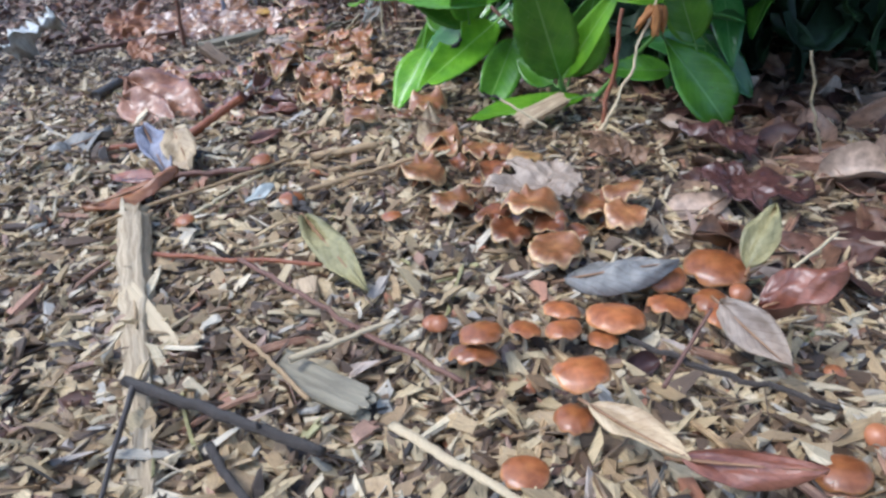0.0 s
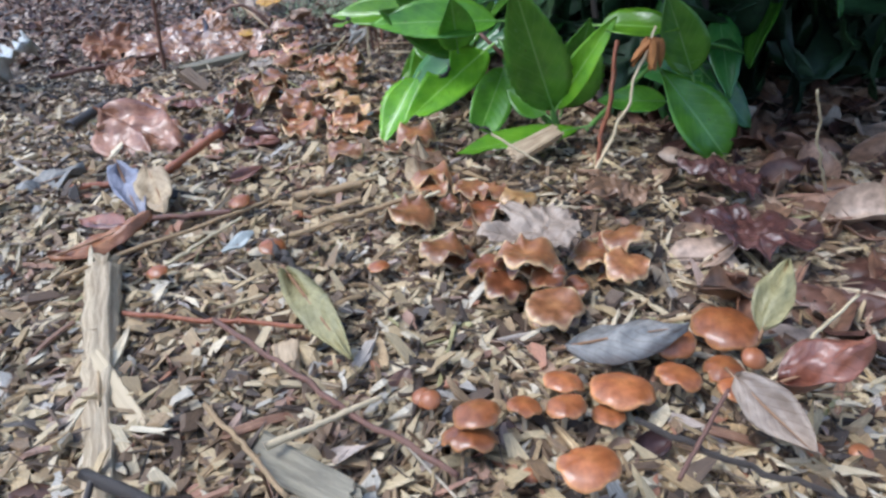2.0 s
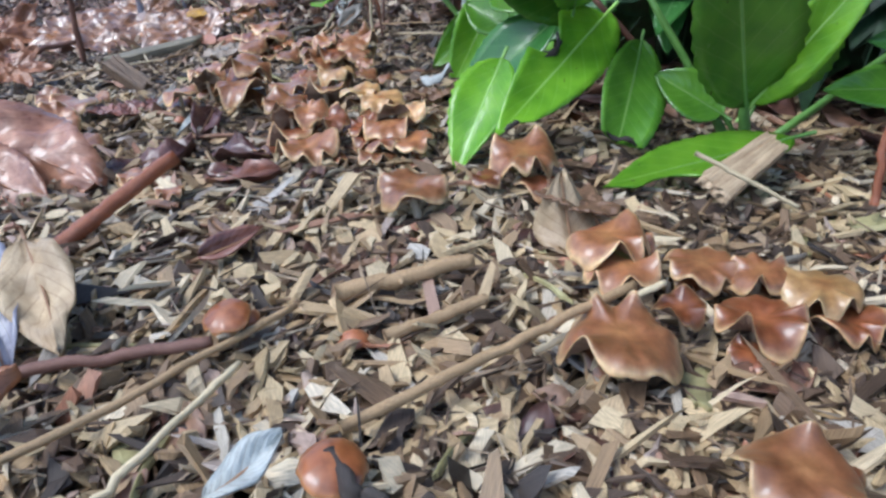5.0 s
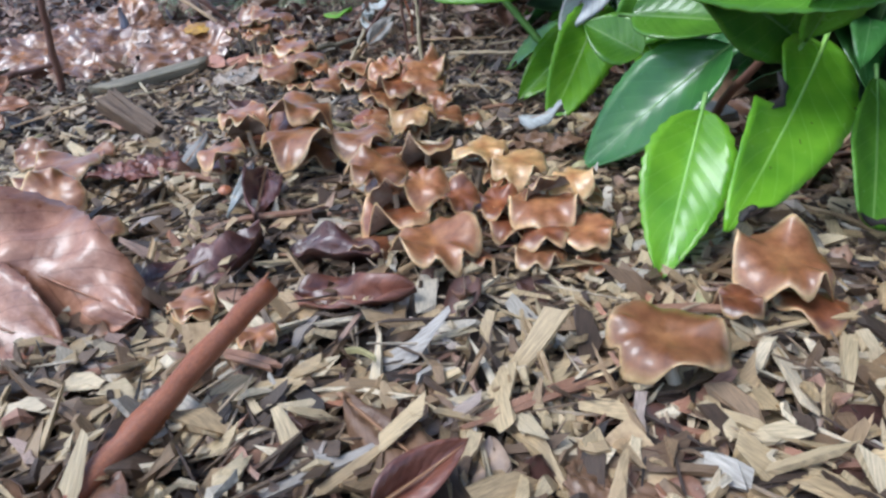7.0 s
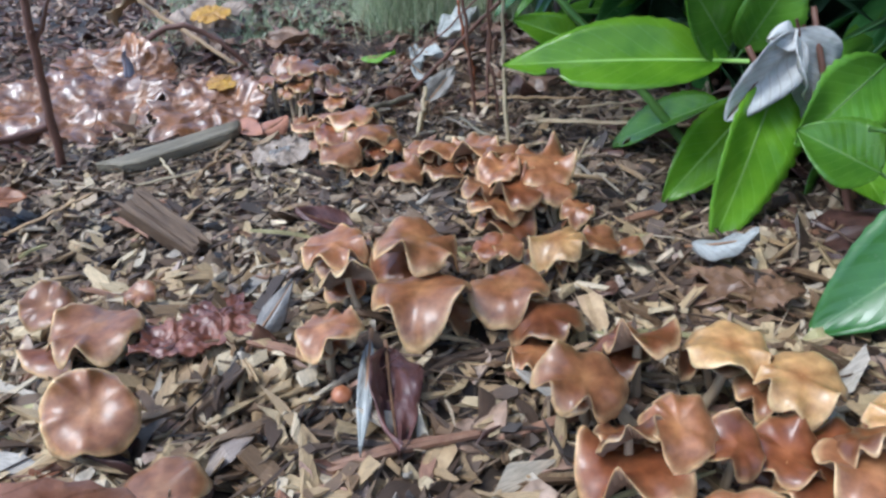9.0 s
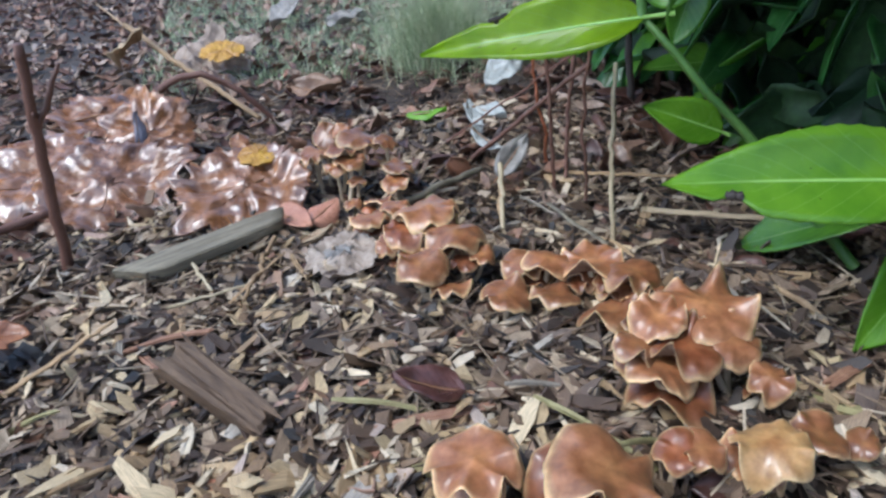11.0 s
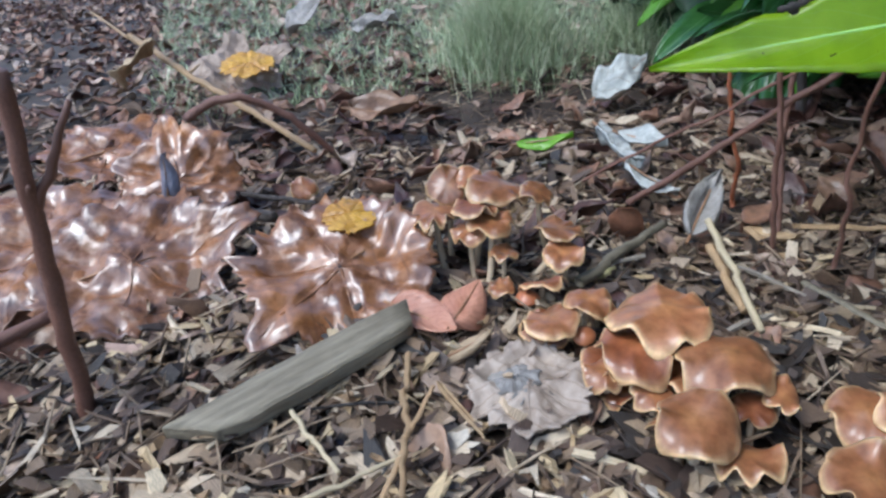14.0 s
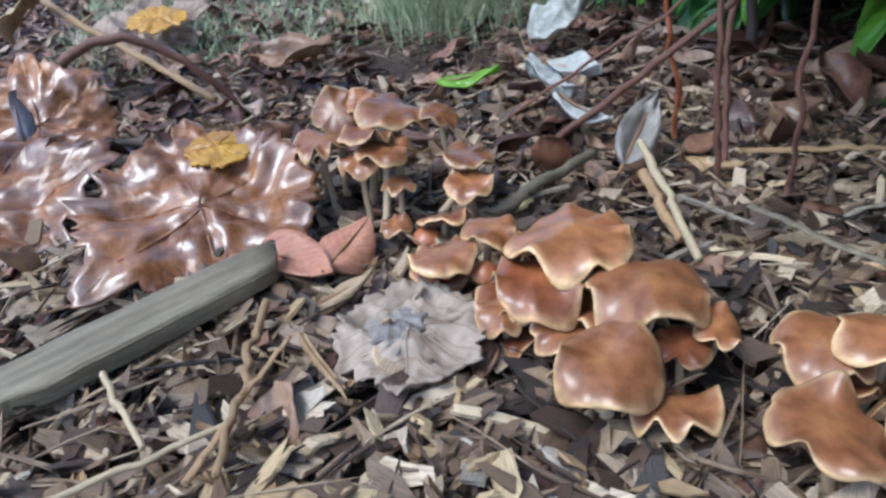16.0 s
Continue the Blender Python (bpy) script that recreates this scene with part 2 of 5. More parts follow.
pink_leaf_mat = dead_leaf("salmon_leaf", (0.36, 0.15, 0.09), (0.55, 0.28, 0.18), 0.42, 0.2)
yellow_leaf_mat = dead_leaf("yellow_leaf", (0.36, 0.15, 0.02), (0.64, 0.38, 0.04), 0.4, 0.2)
silver_leaf_mat = dead_leaf("silver_leaf", (0.42, 0.42, 0.40), (0.80, 0.80, 0.77), 0.55, 0.05)
slate_leaf_mat = dead_leaf("slate_leaf", (0.14, 0.13, 0.16), (0.30, 0.29, 0.34), 0.35, 0.3)
rotten_mat = dead_leaf("rotten_leaf", (0.09, 0.03, 0.02), (0.29, 0.105, 0.06), 0.35, 0.5)
brown_leaf_mat = dead_leaf("brown_leaf", (0.12, 0.065, 0.035), (0.28, 0.16, 0.09), 0.4, 0.2)
rib_mat = simple("leaf_rib", (0.20, 0.10, 0.05), (0.36, 0.20, 0.10), 0.5, 10.0)
bark_mat = simple("dark_bark", (0.025, 0.02, 0.018), (0.10, 0.075, 0.06), 0.55, 14.0, relief=0.7, coord="UV", stretch=(7.0, 2.5, 1.0))
red_bark_mat = simple("red_bark", (0.16, 0.045, 0.02), (0.38, 0.12, 0.045), 0.4, 16.0, coat=0.2, relief=0.5, coord="UV", stretch=(7.0, 2.5, 1.0))
cane_mat = simple("brown_cane", (0.11, 0.05, 0.035), (0.25, 0.12, 0.08), 0.5, 14.0, relief=0.4, coord="UV", stretch=(7.0, 2.5, 1.0))
tan_wood_mat = simple("tan_wood", (0.26, 0.15, 0.07), (0.55, 0.38, 0.2), 0.55, 14.0, relief=0.5, coord="UV", stretch=(7.0, 2.5, 1.0))
pale_wood_mat = simple("pale_wood", (0.42, 0.30, 0.17), (0.70, 0.56, 0.36), 0.6, 14.0, relief=0.5, coord="UV", stretch=(7.0, 2.5, 1.0))
grey_wood_mat = simple("grey_plank", (0.10, 0.08, 0.052), (0.28, 0.24, 0.165), 0.6, 5.0, (1.0, 9.0, 9.0), relief=0.6)
log_mat = simple("weathered_log", (0.26, 0.17, 0.09), (0.76, 0.61, 0.41), 0.7, 4.0, relief=1.0, coord="UV", stretch=(1.2, 9.0, 1.0))
loose_tan_mat = simple("loose_tan_wood", (0.26, 0.16, 0.08), (0.56, 0.40, 0.22), 0.6, 18.0, relief=0.6)
loose_pale_mat = simple("loose_pale_wood", (0.42, 0.32, 0.19), (0.70, 0.58, 0.40), 0.6, 18.0, relief=0.6)
loose_olive_mat = simple("loose_olive_wood", (0.20, 0.17, 0.07), (0.46, 0.41, 0.20), 0.6, 18.0, relief=0.6)
loose_red_mat = simple("loose_red_wood", (0.16, 0.07, 0.04), (0.36, 0.20, 0.12), 0.6, 18.0, relief=0.6)
loose_grey_mat = simple("loose_grey_wood", (0.16, 0.13, 0.10), (0.38, 0.33, 0.26), 0.6, 18.0, relief=0.6)
straw_mat = simple("straw", (0.42, 0.32, 0.18), (0.68, 0.56, 0.36), 0.5, 10.0, coord="UV", stretch=(7.0, 2.5, 1.0))
pale_rib_mat = simple("pale_leaf_rib", (0.24, 0.46, 0.08), (0.36, 0.58, 0.14), 0.45, 10.0)
fluff_mat = simple("rust_catkin", (0.22, 0.08, 0.02), (0.42, 0.18, 0.05), 0.7, 14.0, relief=0.8)


# ---- mesh helpers ----
def gz(x, y):
    """Height of the bed of mulch."""
    fade = np.clip((6.3 - y) / 1.5, 0, 1)
    side = np.clip(-0.055 * (x + 0.8), -0.16, 0.12) * fade
    roll = 0.018 * np.sin(1.9 * x + 0.7 * y) + 0.014 * np.sin(2.7 * y - 1.3 * x + 1.0) + 0.008 * np.sin(6.1 * x + 4.3 * y)
    return side + roll - 0.065 - 0.02 * np.clip(y - 11, 0, 30)


def mesh_np(name, verts, quads, material, uvs=None, smooth=True):
    me = bpy.data.meshes.new(name)
    verts, quads = np.asarray(verts, np.float32), np.asarray(quads, np.int32)
    me.vertices.add(len(verts))
    me.vertices.foreach_set("co", verts.ravel())
    me.loops.add(quads.size)
    me.loops.foreach_set("vertex_index", quads.ravel())
    me.polygons.add(len(quads))
    me.polygons.foreach_set("loop_start", np.arange(0, quads.size, 4, dtype=np.int32))
    me.polygons.foreach_set("use_smooth", np.full(len(quads), smooth))
    if uvs is not None:
        layer = me.uv_layers.new(name="UVMap")
        layer.data.foreach_set("uv", np.asarray(uvs, np.float32)[quads.ravel()].ravel())
    me.update(calc_edges=True)
    me.validate()
    me.materials.append(material)
    return me


def thing(name, place, label, category, group=""):
    ob = new(name)
    ob.location = place
    ob.empty_display_size = 0.05
    return tagged(ob, label, category, group)


def child(name, me, parent, m=None, label=""):
    ob = new(name, me)
    ob.parent = parent
    if m is not None:
        ob.matrix_basis = m
    if label:
        ob["label"] = label
    return ob


def tube(points, radii, sides=9, rough=0.0, seed=0, cap_ends=True):
    """A bent round rod: verts, quads. Radii one for each point; rough: unevenness of the surface."""
    rnd = np.random.RandomState(seed)
    pts = [Vector(p) for p in points]
    verts, quads = [], []
    ref = Vector((0.31, 0.17, 0.93))
    n = len(pts)
    for i, p in enumerate(pts):
        d = (pts[min(i + 1, n - 1)] - pts[max(i - 1, 0)]).normalized()
        if abs(d.dot(ref)) > 0.95:
            ref = Vector((0.9, 0.3, 0.1))
        a = d.cross(ref).normalized()
        b = d.cross(a)
        for k in range(sides):
            w = 2 * math.pi * k / sides
            r = radii[i] * (1 + rough * (rnd.rand() - 0.5) * 1.2 + 2.2 * rough * noise.noise((p.x * 14 + seed, p.y * 14 + k * 0.9, p.z * 14)))
            verts.append(p + a * math.cos(w) * r + b * math.sin(w) * r)
    for i in range(n - 1):
        for k in range(sides):
            k2 = (k + 1) % sides
            quads.append((i * sides + k, i * sides + k2, (i + 1) * sides + k2, (i + 1) * sides + k))
    if cap_ends:
        for i, p in ((0, pts[0]), (n - 1, pts[-1])):
            c = len(verts)
            verts.append(p)
            for k in range(0, sides - 1, 2):
                k2, k3 = k + 1, (k + 2) % sides
                quads.append((c, i * sides + k, i * sides + k2, i * sides + k3))
            if sides % 2:
                k = sides - 1
                mid = len(verts)
                verts.append((Vector(verts[i * sides + k]) + Vector(verts[i * sides])) / 2)
                quads.append((c, i * sides + k, mid, i * sides))
    return [tuple(v) for v in verts], quads


def tube_uv(verts, n, sides, length):
    return [((i // sides) / max(n - 1, 1) * length, (i % sides) / sides) if i < n * sides else (0.0, 0.5) for i in range(len(verts))]


def between(a, b, n, wander, seed, sag=0.0, calm=0.6):
    """n points from a to b with a little wander."""
    rnd = np.random.RandomState(seed)
    a, b = np.array(a, float), np.array(b, float)
    out = []
    off = np.zeros(3)
    for i in range(n):
        f = i / (n - 1)
        off = off * 0.7 + rnd.normal(0, wander * calm, 3)
        p = a + (b - a) * f + off * math.sin(math.pi * f)
        p[2] += sag * 4 * f * (1 - f)
        out.append(tuple(p))
    return out


def frame_matrix(a, b, up, spin=0.0):
    """x along a to b, z as near up as it can be."""
    x = (Vector(b) - Vector(a)).normalized()
    y = Vector(up).cross(x).normalized()
    z = x.cross(y)
    m = Matrix((x, y, z)).transposed().to_4x4()
    m.translation = Vector(a)
    return m @ Matrix.Rotation(radians(spin), 4, "X")


def blade(length, width, shape="laurel", curl=0.0, cup=0.15, wave=0.0, seed=0, bite=(), tooth=0.0, nu=26, nv=8, thick=0.007, crumple=0.0):
    """A leaf's blade from its stalk along x: verts, quads, uvs. bite: (from, to, kept share, side)."""
    rnd = np.random.RandomState(seed)
    ph = rnd.rand(6) * 6.28
    top, uv = [], []
    for i in range(nu + 1):
        u = i / nu
        if shape == "laurel":
            w = math.sin(math.pi * u ** 0.85) ** 0.75 * (1 - 0.25 * u)
        elif shape == "pointed":
            w = math.sin(math.pi * u ** 0.72) ** 0.85 * (1 - 0.3 * u)
        elif shape == "obovate":
            w = math.sin(math.pi * u ** 1.5) ** 0.7
        elif shape == "cut":
            w = 1.1 * math.sin(math.pi * min(u, 1.0) ** 0.8 * 0.78) ** 0.8
        else:
            w = math.sin(math.pi * u ** 0.7) ** 0.6
        w = max(w, 0.03) * width / 2
        for j in range(nv + 1):
            v = j / nv * 2 - 1
            e = w * (1 + tooth * ((i % 2) * 2 - 1) * abs(v))
            for b0, b1, keep, side in bite:
                if b0 < u < b1 and v * side > 0:
                    s = math.sin(math.pi * (u - b0) / (b1 - b0)) ** 0.5
                    e *= 1 - (1 - keep) * s
            x = length * u
            z = cup * abs(v * e / w) ** 1.5 * w * 2 + curl * length * (u * u - 0.3 * u) + wave * width * (math.sin(7 * u + ph[0] + v) * v * v + 0.4 * math.sin(13 * u + ph[1]) * v) * e / w
            if crumple:
                z += crumple * width * noise.noise((x * 5 + seed, v * 1.7, ph[2])) + 0.5 * crumple * width * noise.noise((x * 12 + seed, v * 4, ph[3]))
            top.append((x, v * e, z))
            uv.append((u, 0.5 + 0.5 * v))
    n = len(top)
    verts = top + [(x, y, z - thick) for x, y, z in top]
    uv = uv + uv
    q = []
    row = nv + 1
    for i in range(nu):
        for j in range(nv):
            a = i * row + j
            q.append((a, a + row, a + row + 1, a + 1))
            q.append((n + a, n + a + 1, n + a + row + 1, n + a + row))
    for i in range(nu):
        for j in (0, nv):
            a = i * row + j
            q.append((a, a + row, n + a + row, n + a) if j else (a, n + a, n + a + row, a + row))
    for j in range(nv):
        for i in (0, nu):
            a = i * row + j
            q.append((a, a + 1, n + a + 1, n + a))
    return verts, q, uv


def spine(length, curl, r, wave_seed=0, start=-0.12, end=0.97):
    pts = []
    for i in range(12):
        u = start + (end - start) * i / 11
        pts.append((length * u, 0, curl * length * (u * u - 0.3 * u) - r * 0.4 if u > 0 else -r * 0.4 + u * 0.02))
    return tube(pts, [r * (1.15 - 0.9 * i / 11) for i in range(12)], 6)


def leaf(name, a, b, width, mat_, label, shape="laurel", up=(0, 0, 1), curl=0.0, cup=0.15, wave=0.03, seed=0, bite=(), tooth=0.0, spin=0.0, category="leaf", group="", rib=rib_mat, crumple=0.0, parent=None):
    """One leaf from stalk end a to tip b, with its blade and midrib as parts."""
    length = (Vector(b) - Vector(a)).length
    m = frame_matrix(a, b, up, spin)
    if parent is None:
        ob = thing(name, a, label, category, group)
        ob.matrix_basis = m
    else:
        ob = None
    v, q, uv = blade(length, width, shape, curl, cup, wave, seed, bite, tooth, crumple=crumple)
    me = mesh_np("blade", v, q, mat_, uv)
    if ob is None:
        ob = child(name, me, parent, parent.matrix_basis.inverted() @ m, label)
    else:
        child("blade", me, ob)
    child("midrib", mesh_np("midrib", *spine(length, curl, 0.004 + length * 0.005), rib), ob)
    return ob


def maple(name, place, size, turn, mat_, label, tilt=(0, 0), crumple=0.16, seed=0, group="", rib=None, broad=0.52):
    """A palmate leaf of five toothed lobes, crumpled, with its five ribs and stalk."""
    rnd = np.random.RandomState(seed)
    lobes = [(0.0, 1.0), (0.95, 0.92), (-0.95, 0.88), (1.95, 0.6), (-1.95, 0.62)]
    nr, ns = 18, 108
    off = rnd.rand(3) * 50

    def lift(x, y):
        r = math.hypot(x, y)
        z = noise.noise((x * 2.2 + off[0], y * 2.2 + off[1], 0.3)) * crumple * 0.9 - abs(noise.noise((x * 4 + off[2], y * 4, off[0]))) * crumple * 0.6 + noise.noise((x * 9 + off[1], y * 9, off[2])) * crumple * 0.24 - abs(noise.noise((x * 14 + off[0], y * 14, off[1]))) * crumple * 0.14
        for a, l in lobes:
            d = abs(math.atan2(math.sin(math.atan2(y, x) - a), math.cos(math.atan2(y, x) - a)))
            z -= 0.075 * math.exp(-(d * r / 0.06) ** 2) * min(r, 0.6)
        return z + 0.10 * r * r * math.sin(seed + 1.3)

    top, uv = [], []
    for i in range(nr + 1):
        for k in range(ns):
            th = 2 * math.pi * k / ns
            rad = broad
            for a, l in lobes:
                d = abs(math.atan2(math.sin(th - a), math.cos(th - a)))
                rad = max(rad, l * (1 - 0.62 * (d / 0.55) ** 1.3) if d < 0.62 else 0)
            rad *= 1 + 0.16 * noise.noise((k * 0.83, seed, 0)) + 0.14 * noise.noise((k * 0.31, seed + 3.0, 0))
            r = rad * max(i / nr, 0.015)
            x, y = r * math.cos(th), r * math.sin(th)
            top.append((x * size, y * size, lift(x, y) * size))
            uv.append((0.5 + 0.5 * x, 0.5 + 0.5 * y))
    n = len(top)
    verts = top + [(x, y, z - 0.007) for x, y, z in top]
    q = []
    for i in range(nr):
        for k in range(ns):
            a, b = i * ns + k, i * ns + (k + 1) % ns
            q.append((a, a + ns, b + ns, b))
            q.append((n + a, n + b, n + b + ns, n + a + ns))
    for k in range(ns):
        a, b = nr * ns + k, nr * ns + (k + 1) % ns
        q.append((a, n + a, n + b, b))
    ob = thing(name, place, label, "leaf", group)
    ob.matrix_basis = pose(*place, tilt[0], tilt[1], turn)
    child("blade", mesh_np("blade", verts, q, mat_, uv + uv), ob)
    for a, l in lobes:
        pts = [(math.cos(a) * l * s * size, math.sin(a) * l * s * size, lift(math.cos(a) * l * s, math.sin(a) * l * s) * size + 0.001) for s in np.linspace(0.02, 0.9, 8)]
        child("rib", mesh_np("rib", *tube(pts, [0.005 * size * (1.3 - s) + 0.0012 for s in np.linspace(0, 1, 8)], 5), rib or mat_), ob)
    st = [(-0.02 * size - 0.10 * size * i, 0.02 * size * i * math.sin(seed), lift(0, 0) * size - 0.01 * i) for i in range(6)]
    child("stalk", mesh_np("stalk", *tube(st, [0.014 * size] * 6, 6), rib or rib_mat), ob)
    return ob


def facing(angle, turn):
    """Tilt for maple(): raises the leaf's far side, whichever way its middle lobe points."""
    d = radians(90 - turn)
    return angle * math.sin(d), -angle * math.cos(d)


def stick(name, a, b, r, mat_, label, wander=0.012, taper=0.7, seed=0, knots=(), forks=(), category="stick", sag=0.0, n=22, group="", flat=1.0):
    """A stick from a to b; knots: (share of length, length); forks: (share, far end)."""
    r = r * (0.7 if r < 0.028 else 0.85)
    ob = thing(name, a, label, category, group)
    pts = between(a, b, n, wander, seed, sag)
    rel = [tuple(Vector(p) - Vector(a)) for p in pts]
    tv, tq = tube(rel, [r * (1 - (1 - taper) * i / (n - 1)) for i in range(n)], 10, 0.10, seed)
    if flat < 1:
        tv = [(p[0], p[1], rel[min(i // 10, n - 1)][2] + (p[2] - rel[min(i // 10, n - 1)][2]) * flat) for i, p in enumerate(tv)]
    child("shaft", mesh_np("shaft", tv, tq, mat_, tube_uv(tv, n, 10, (Vector(b) - Vector(a)).length)), ob)
    rnd = np.random.RandomState(seed + 5)
    for s, l in knots:
        p = Vector(rel[int(s * (n - 1))])
        d = Vector(rnd.normal(0, 1, 3))
        d.z = abs(d.z) * 0.6
        d = d.normalized() * l
        child("stub", mesh_np("stub", *tube([p, p + d * 0.5, p + d], [r * 0.55, r * 0.4, r * 0.22], 6, 0.1, seed), mat_), ob)
    for s, far in forks:
        p = Vector(rel[int(s * (n - 1))])
        e = Vector(far) - Vector(a)
        child("side_shoot", mesh_np("side_shoot", *tube(between(p, e, 9, wander, seed + 9), [r * 0.6 * (1 - 0.06 * i) for i in range(9)], 8, 0.1, seed), mat_), ob)
    return ob


def mushroom(x, y, z, r, tone, wavy=0.22, lean=(0, 0), group="", label="", seed=0):
    """A wavy-capped mushroom: cap with pale margin, gills below, slender curved stem."""
    rnd = np.random.RandomState(seed)
    small = r < 0.045
    young = wavy < 0.15
    lobes = 4 + int(1.99 * rnd.rand())
    p1, p2, p3, p4 = rnd.rand(4) * 6.28
    a1, a2 = 0.2 + 0.45 * rnd.rand(), 0.9 + 0.7 * rnd.rand()
    A = 0.02 * r if small else (1.0 if young else 1.6) * wavy * r
    dome = (0.55 if small else 0.22 + 0.14 * rnd.rand() if young else rnd.uniform(0.0, 0.24)) * r
    dip = 0 if small or young else rnd.choice((0.0, 0.08, 0.18)) * r
    knob = 0 if small or young else rnd.choice((0.0, 0.07)) * r
    droop = (0.05 if small else 0.07 if young else 0.09) * r
    nr, ns = 13, 72

    def petal(th):
        w = th + 0.5 * math.sin(th + p4) + 0.22 * math.sin(2 * th + p3)
        depth = 0.62 + 0.38 * math.sin(th + p1) * math.cos(2 * th + p2)
        return 1 - depth * (1 - (0.5 - 0.5 * math.cos(lobes * w)) ** 0.7)

    def cap_z(s, th):
        slow = a1 * math.sin(2 * th + p1) + 0.35 * math.sin(3 * th + p3)
        fold = a2 * (0.68 - petal(th)) + 0.10 * math.sin(7 * th + p3) + 0.06 * math.sin(11 * th + p2)
        return dome * (0.6 - s ** 2) - dip * math.exp(-(s / 0.4) ** 2) + knob * math.exp(-(s / 0.22) ** 2) + A * (0.6 * s ** 2 * slow + s ** 3 * fold) - droop * (0.4 + petal(th)) * max(0, (s - 0.74) / 0.26) ** 2

    def cap_r(s, th):
        if small:
            return r * s * (1 + 0.02 * s * math.sin(3 * th + p3))
        out = 0.06 * math.sin(th + p3) + 0.04 * math.sin(2 * th + p4) - (0.08 if young else 0.22) * (1 - petal(th)) + 0.010 * math.sin(13 * th + p4)
        return r * s * (1.04 + s * s * out)

    verts, rim = [], []
    rings = [max(i / nr, 0.003) for i in range(nr + 1)]
    for s in rings:
        for j in range(ns):
            th = 2 * math.pi * j / ns
            rr = cap_r(s, th)
            verts.append((rr * math.cos(th), rr * math.sin(th), cap_z(s, th)))
            rim.append(s)
    n = len(verts)
    for s in rings:
        for j in range(ns):
            th = 2 * math.pi * j / ns
            rr = cap_r(s, th) * (0.985 if s == 1 else 1)
            verts.append((rr * math.cos(th), rr * math.sin(th), cap_z(s, th) - r * (0.20 * (1 - s) + 0.03)))
            rim.append(0.985)
    quads = []
    for i in range(nr):
        for j in range(ns):
            a, b = i * ns + j, i * ns + (j + 1) % ns
            quads.append((a, a + ns, b + ns, b))
            quads.append((n + a, n + b, n + b + ns, n + a + ns))
    for j in range(ns):
        a, b = nr * ns + j, nr * ns + (j + 1) % ns
        quads.append((a, n + a, n + b, b))
    g = float(gz(x, y))
    ob = thing("mushroom", (x, y, g), label or "caramel-brown wavy-capped mushroom on a pale stem", "mushroom", group)
    tip = pose(0, 0, z - g, lean[0], lean[1], 0) @ pose(0, 0, 0, 0, 0, rnd.rand() * 360)
    me = mesh_np("cap", verts, quads, bud_mat if small else CAPS[3 if young else tone])
    at = me.attributes.new("rim", "FLOAT", "POINT")
    at.data.foreach_set("value", np.array(rim, np.float32))
    child("cap", me, ob, tip)
    if not small:
        # the gills: one pleated sheet under the cap
        gv, gq = [], []
        ng = 96
        steps = [0.14, 0.35, 0.6, 0.8, 0.92, 0.97]
        for st in steps:
            for j in range(ng):
                th = 2 * math.pi * j / ng
                rr = cap_r(st, th)
                dn = r * (0.15 if j % 2 else 0.02) * max(0.05, math.sin(math.pi * min(1, (1.02 - st) * 1.15)))
                gv.append((rr * math.cos(th), rr * math.sin(th), cap_z(st, th) - r * (0.20 * (1 - st) + 0.034) - dn))
        for i in range(len(steps) - 1):
            for j in range(ng):
                a, b = i * ng + j, i * ng + (j + 1) % ng
                gq.append((a, b, b + ng, a + ng))
        child("gill_layer", mesh_np("gill_layer", gv, gq, gill_mat, smooth=False), ob, tip)
    h = max(z - g + cap_z(0.02, 0) - r * 0.12, 0.02)
    bx, by = rnd.normal(0, 0.02, 2)
    sr = 0.075 * r + 0.004
    pts = [(bx * 2 * (1 - f) ** 2, by * 2 * (1 - f) ** 2, -0.02 + (h + 0.02) * f) for f in np.linspace(0, 1, 7)]
    child("stem", mesh_np("stem", *tube(pts, [sr * (1.35 - 0.5 * f) for f in np.linspace(0, 1, 7)], 9, 0.06, seed), stem_mat), ob)
    return ob


# ---- the ground ----
def axis(lo, hi, step, far):
    mid = list(np.arange(lo, hi + 1e-6, step))
    out = [step * 1.6 ** i for i in range(1, 40)]
    run = np.cumsum(out)
    run = run[run < far]
    return np.array([lo - d for d in run[::-1]] + mid + [hi + d for d in run])


xs, ys = axis(-6, 6, 0.08, 400), axis(-1, 18, 0.08, 400)
gx, gy = np.meshgrid(xs, ys)
gv = np.stack([gx.ravel(), gy.ravel(), gz(gx, gy).ravel() - 0.03], 1)
i, j = np.meshgrid(np.arange(len(ys) - 1), np.arange(len(xs) - 1), indexing="ij")
c = (i * len(xs) + j).ravel()
ground = new("ground", mesh_np("ground", gv, np.stack([c, c + 1, c + 1 + len(xs), c + len(xs)], 1), soil_mat))
tagged(ground, "dark wet soil of a woodland bed under mulch", "ground", kind="structure")


def spread(rnd, n, y0, y1, left, right):
    """n places between two lines that run along y."""
    y = y0 + (y1 - y0) * rnd.rand(n)
    a, b = left(y), right(y)
    return a + (b - a) * rnd.rand(n), y


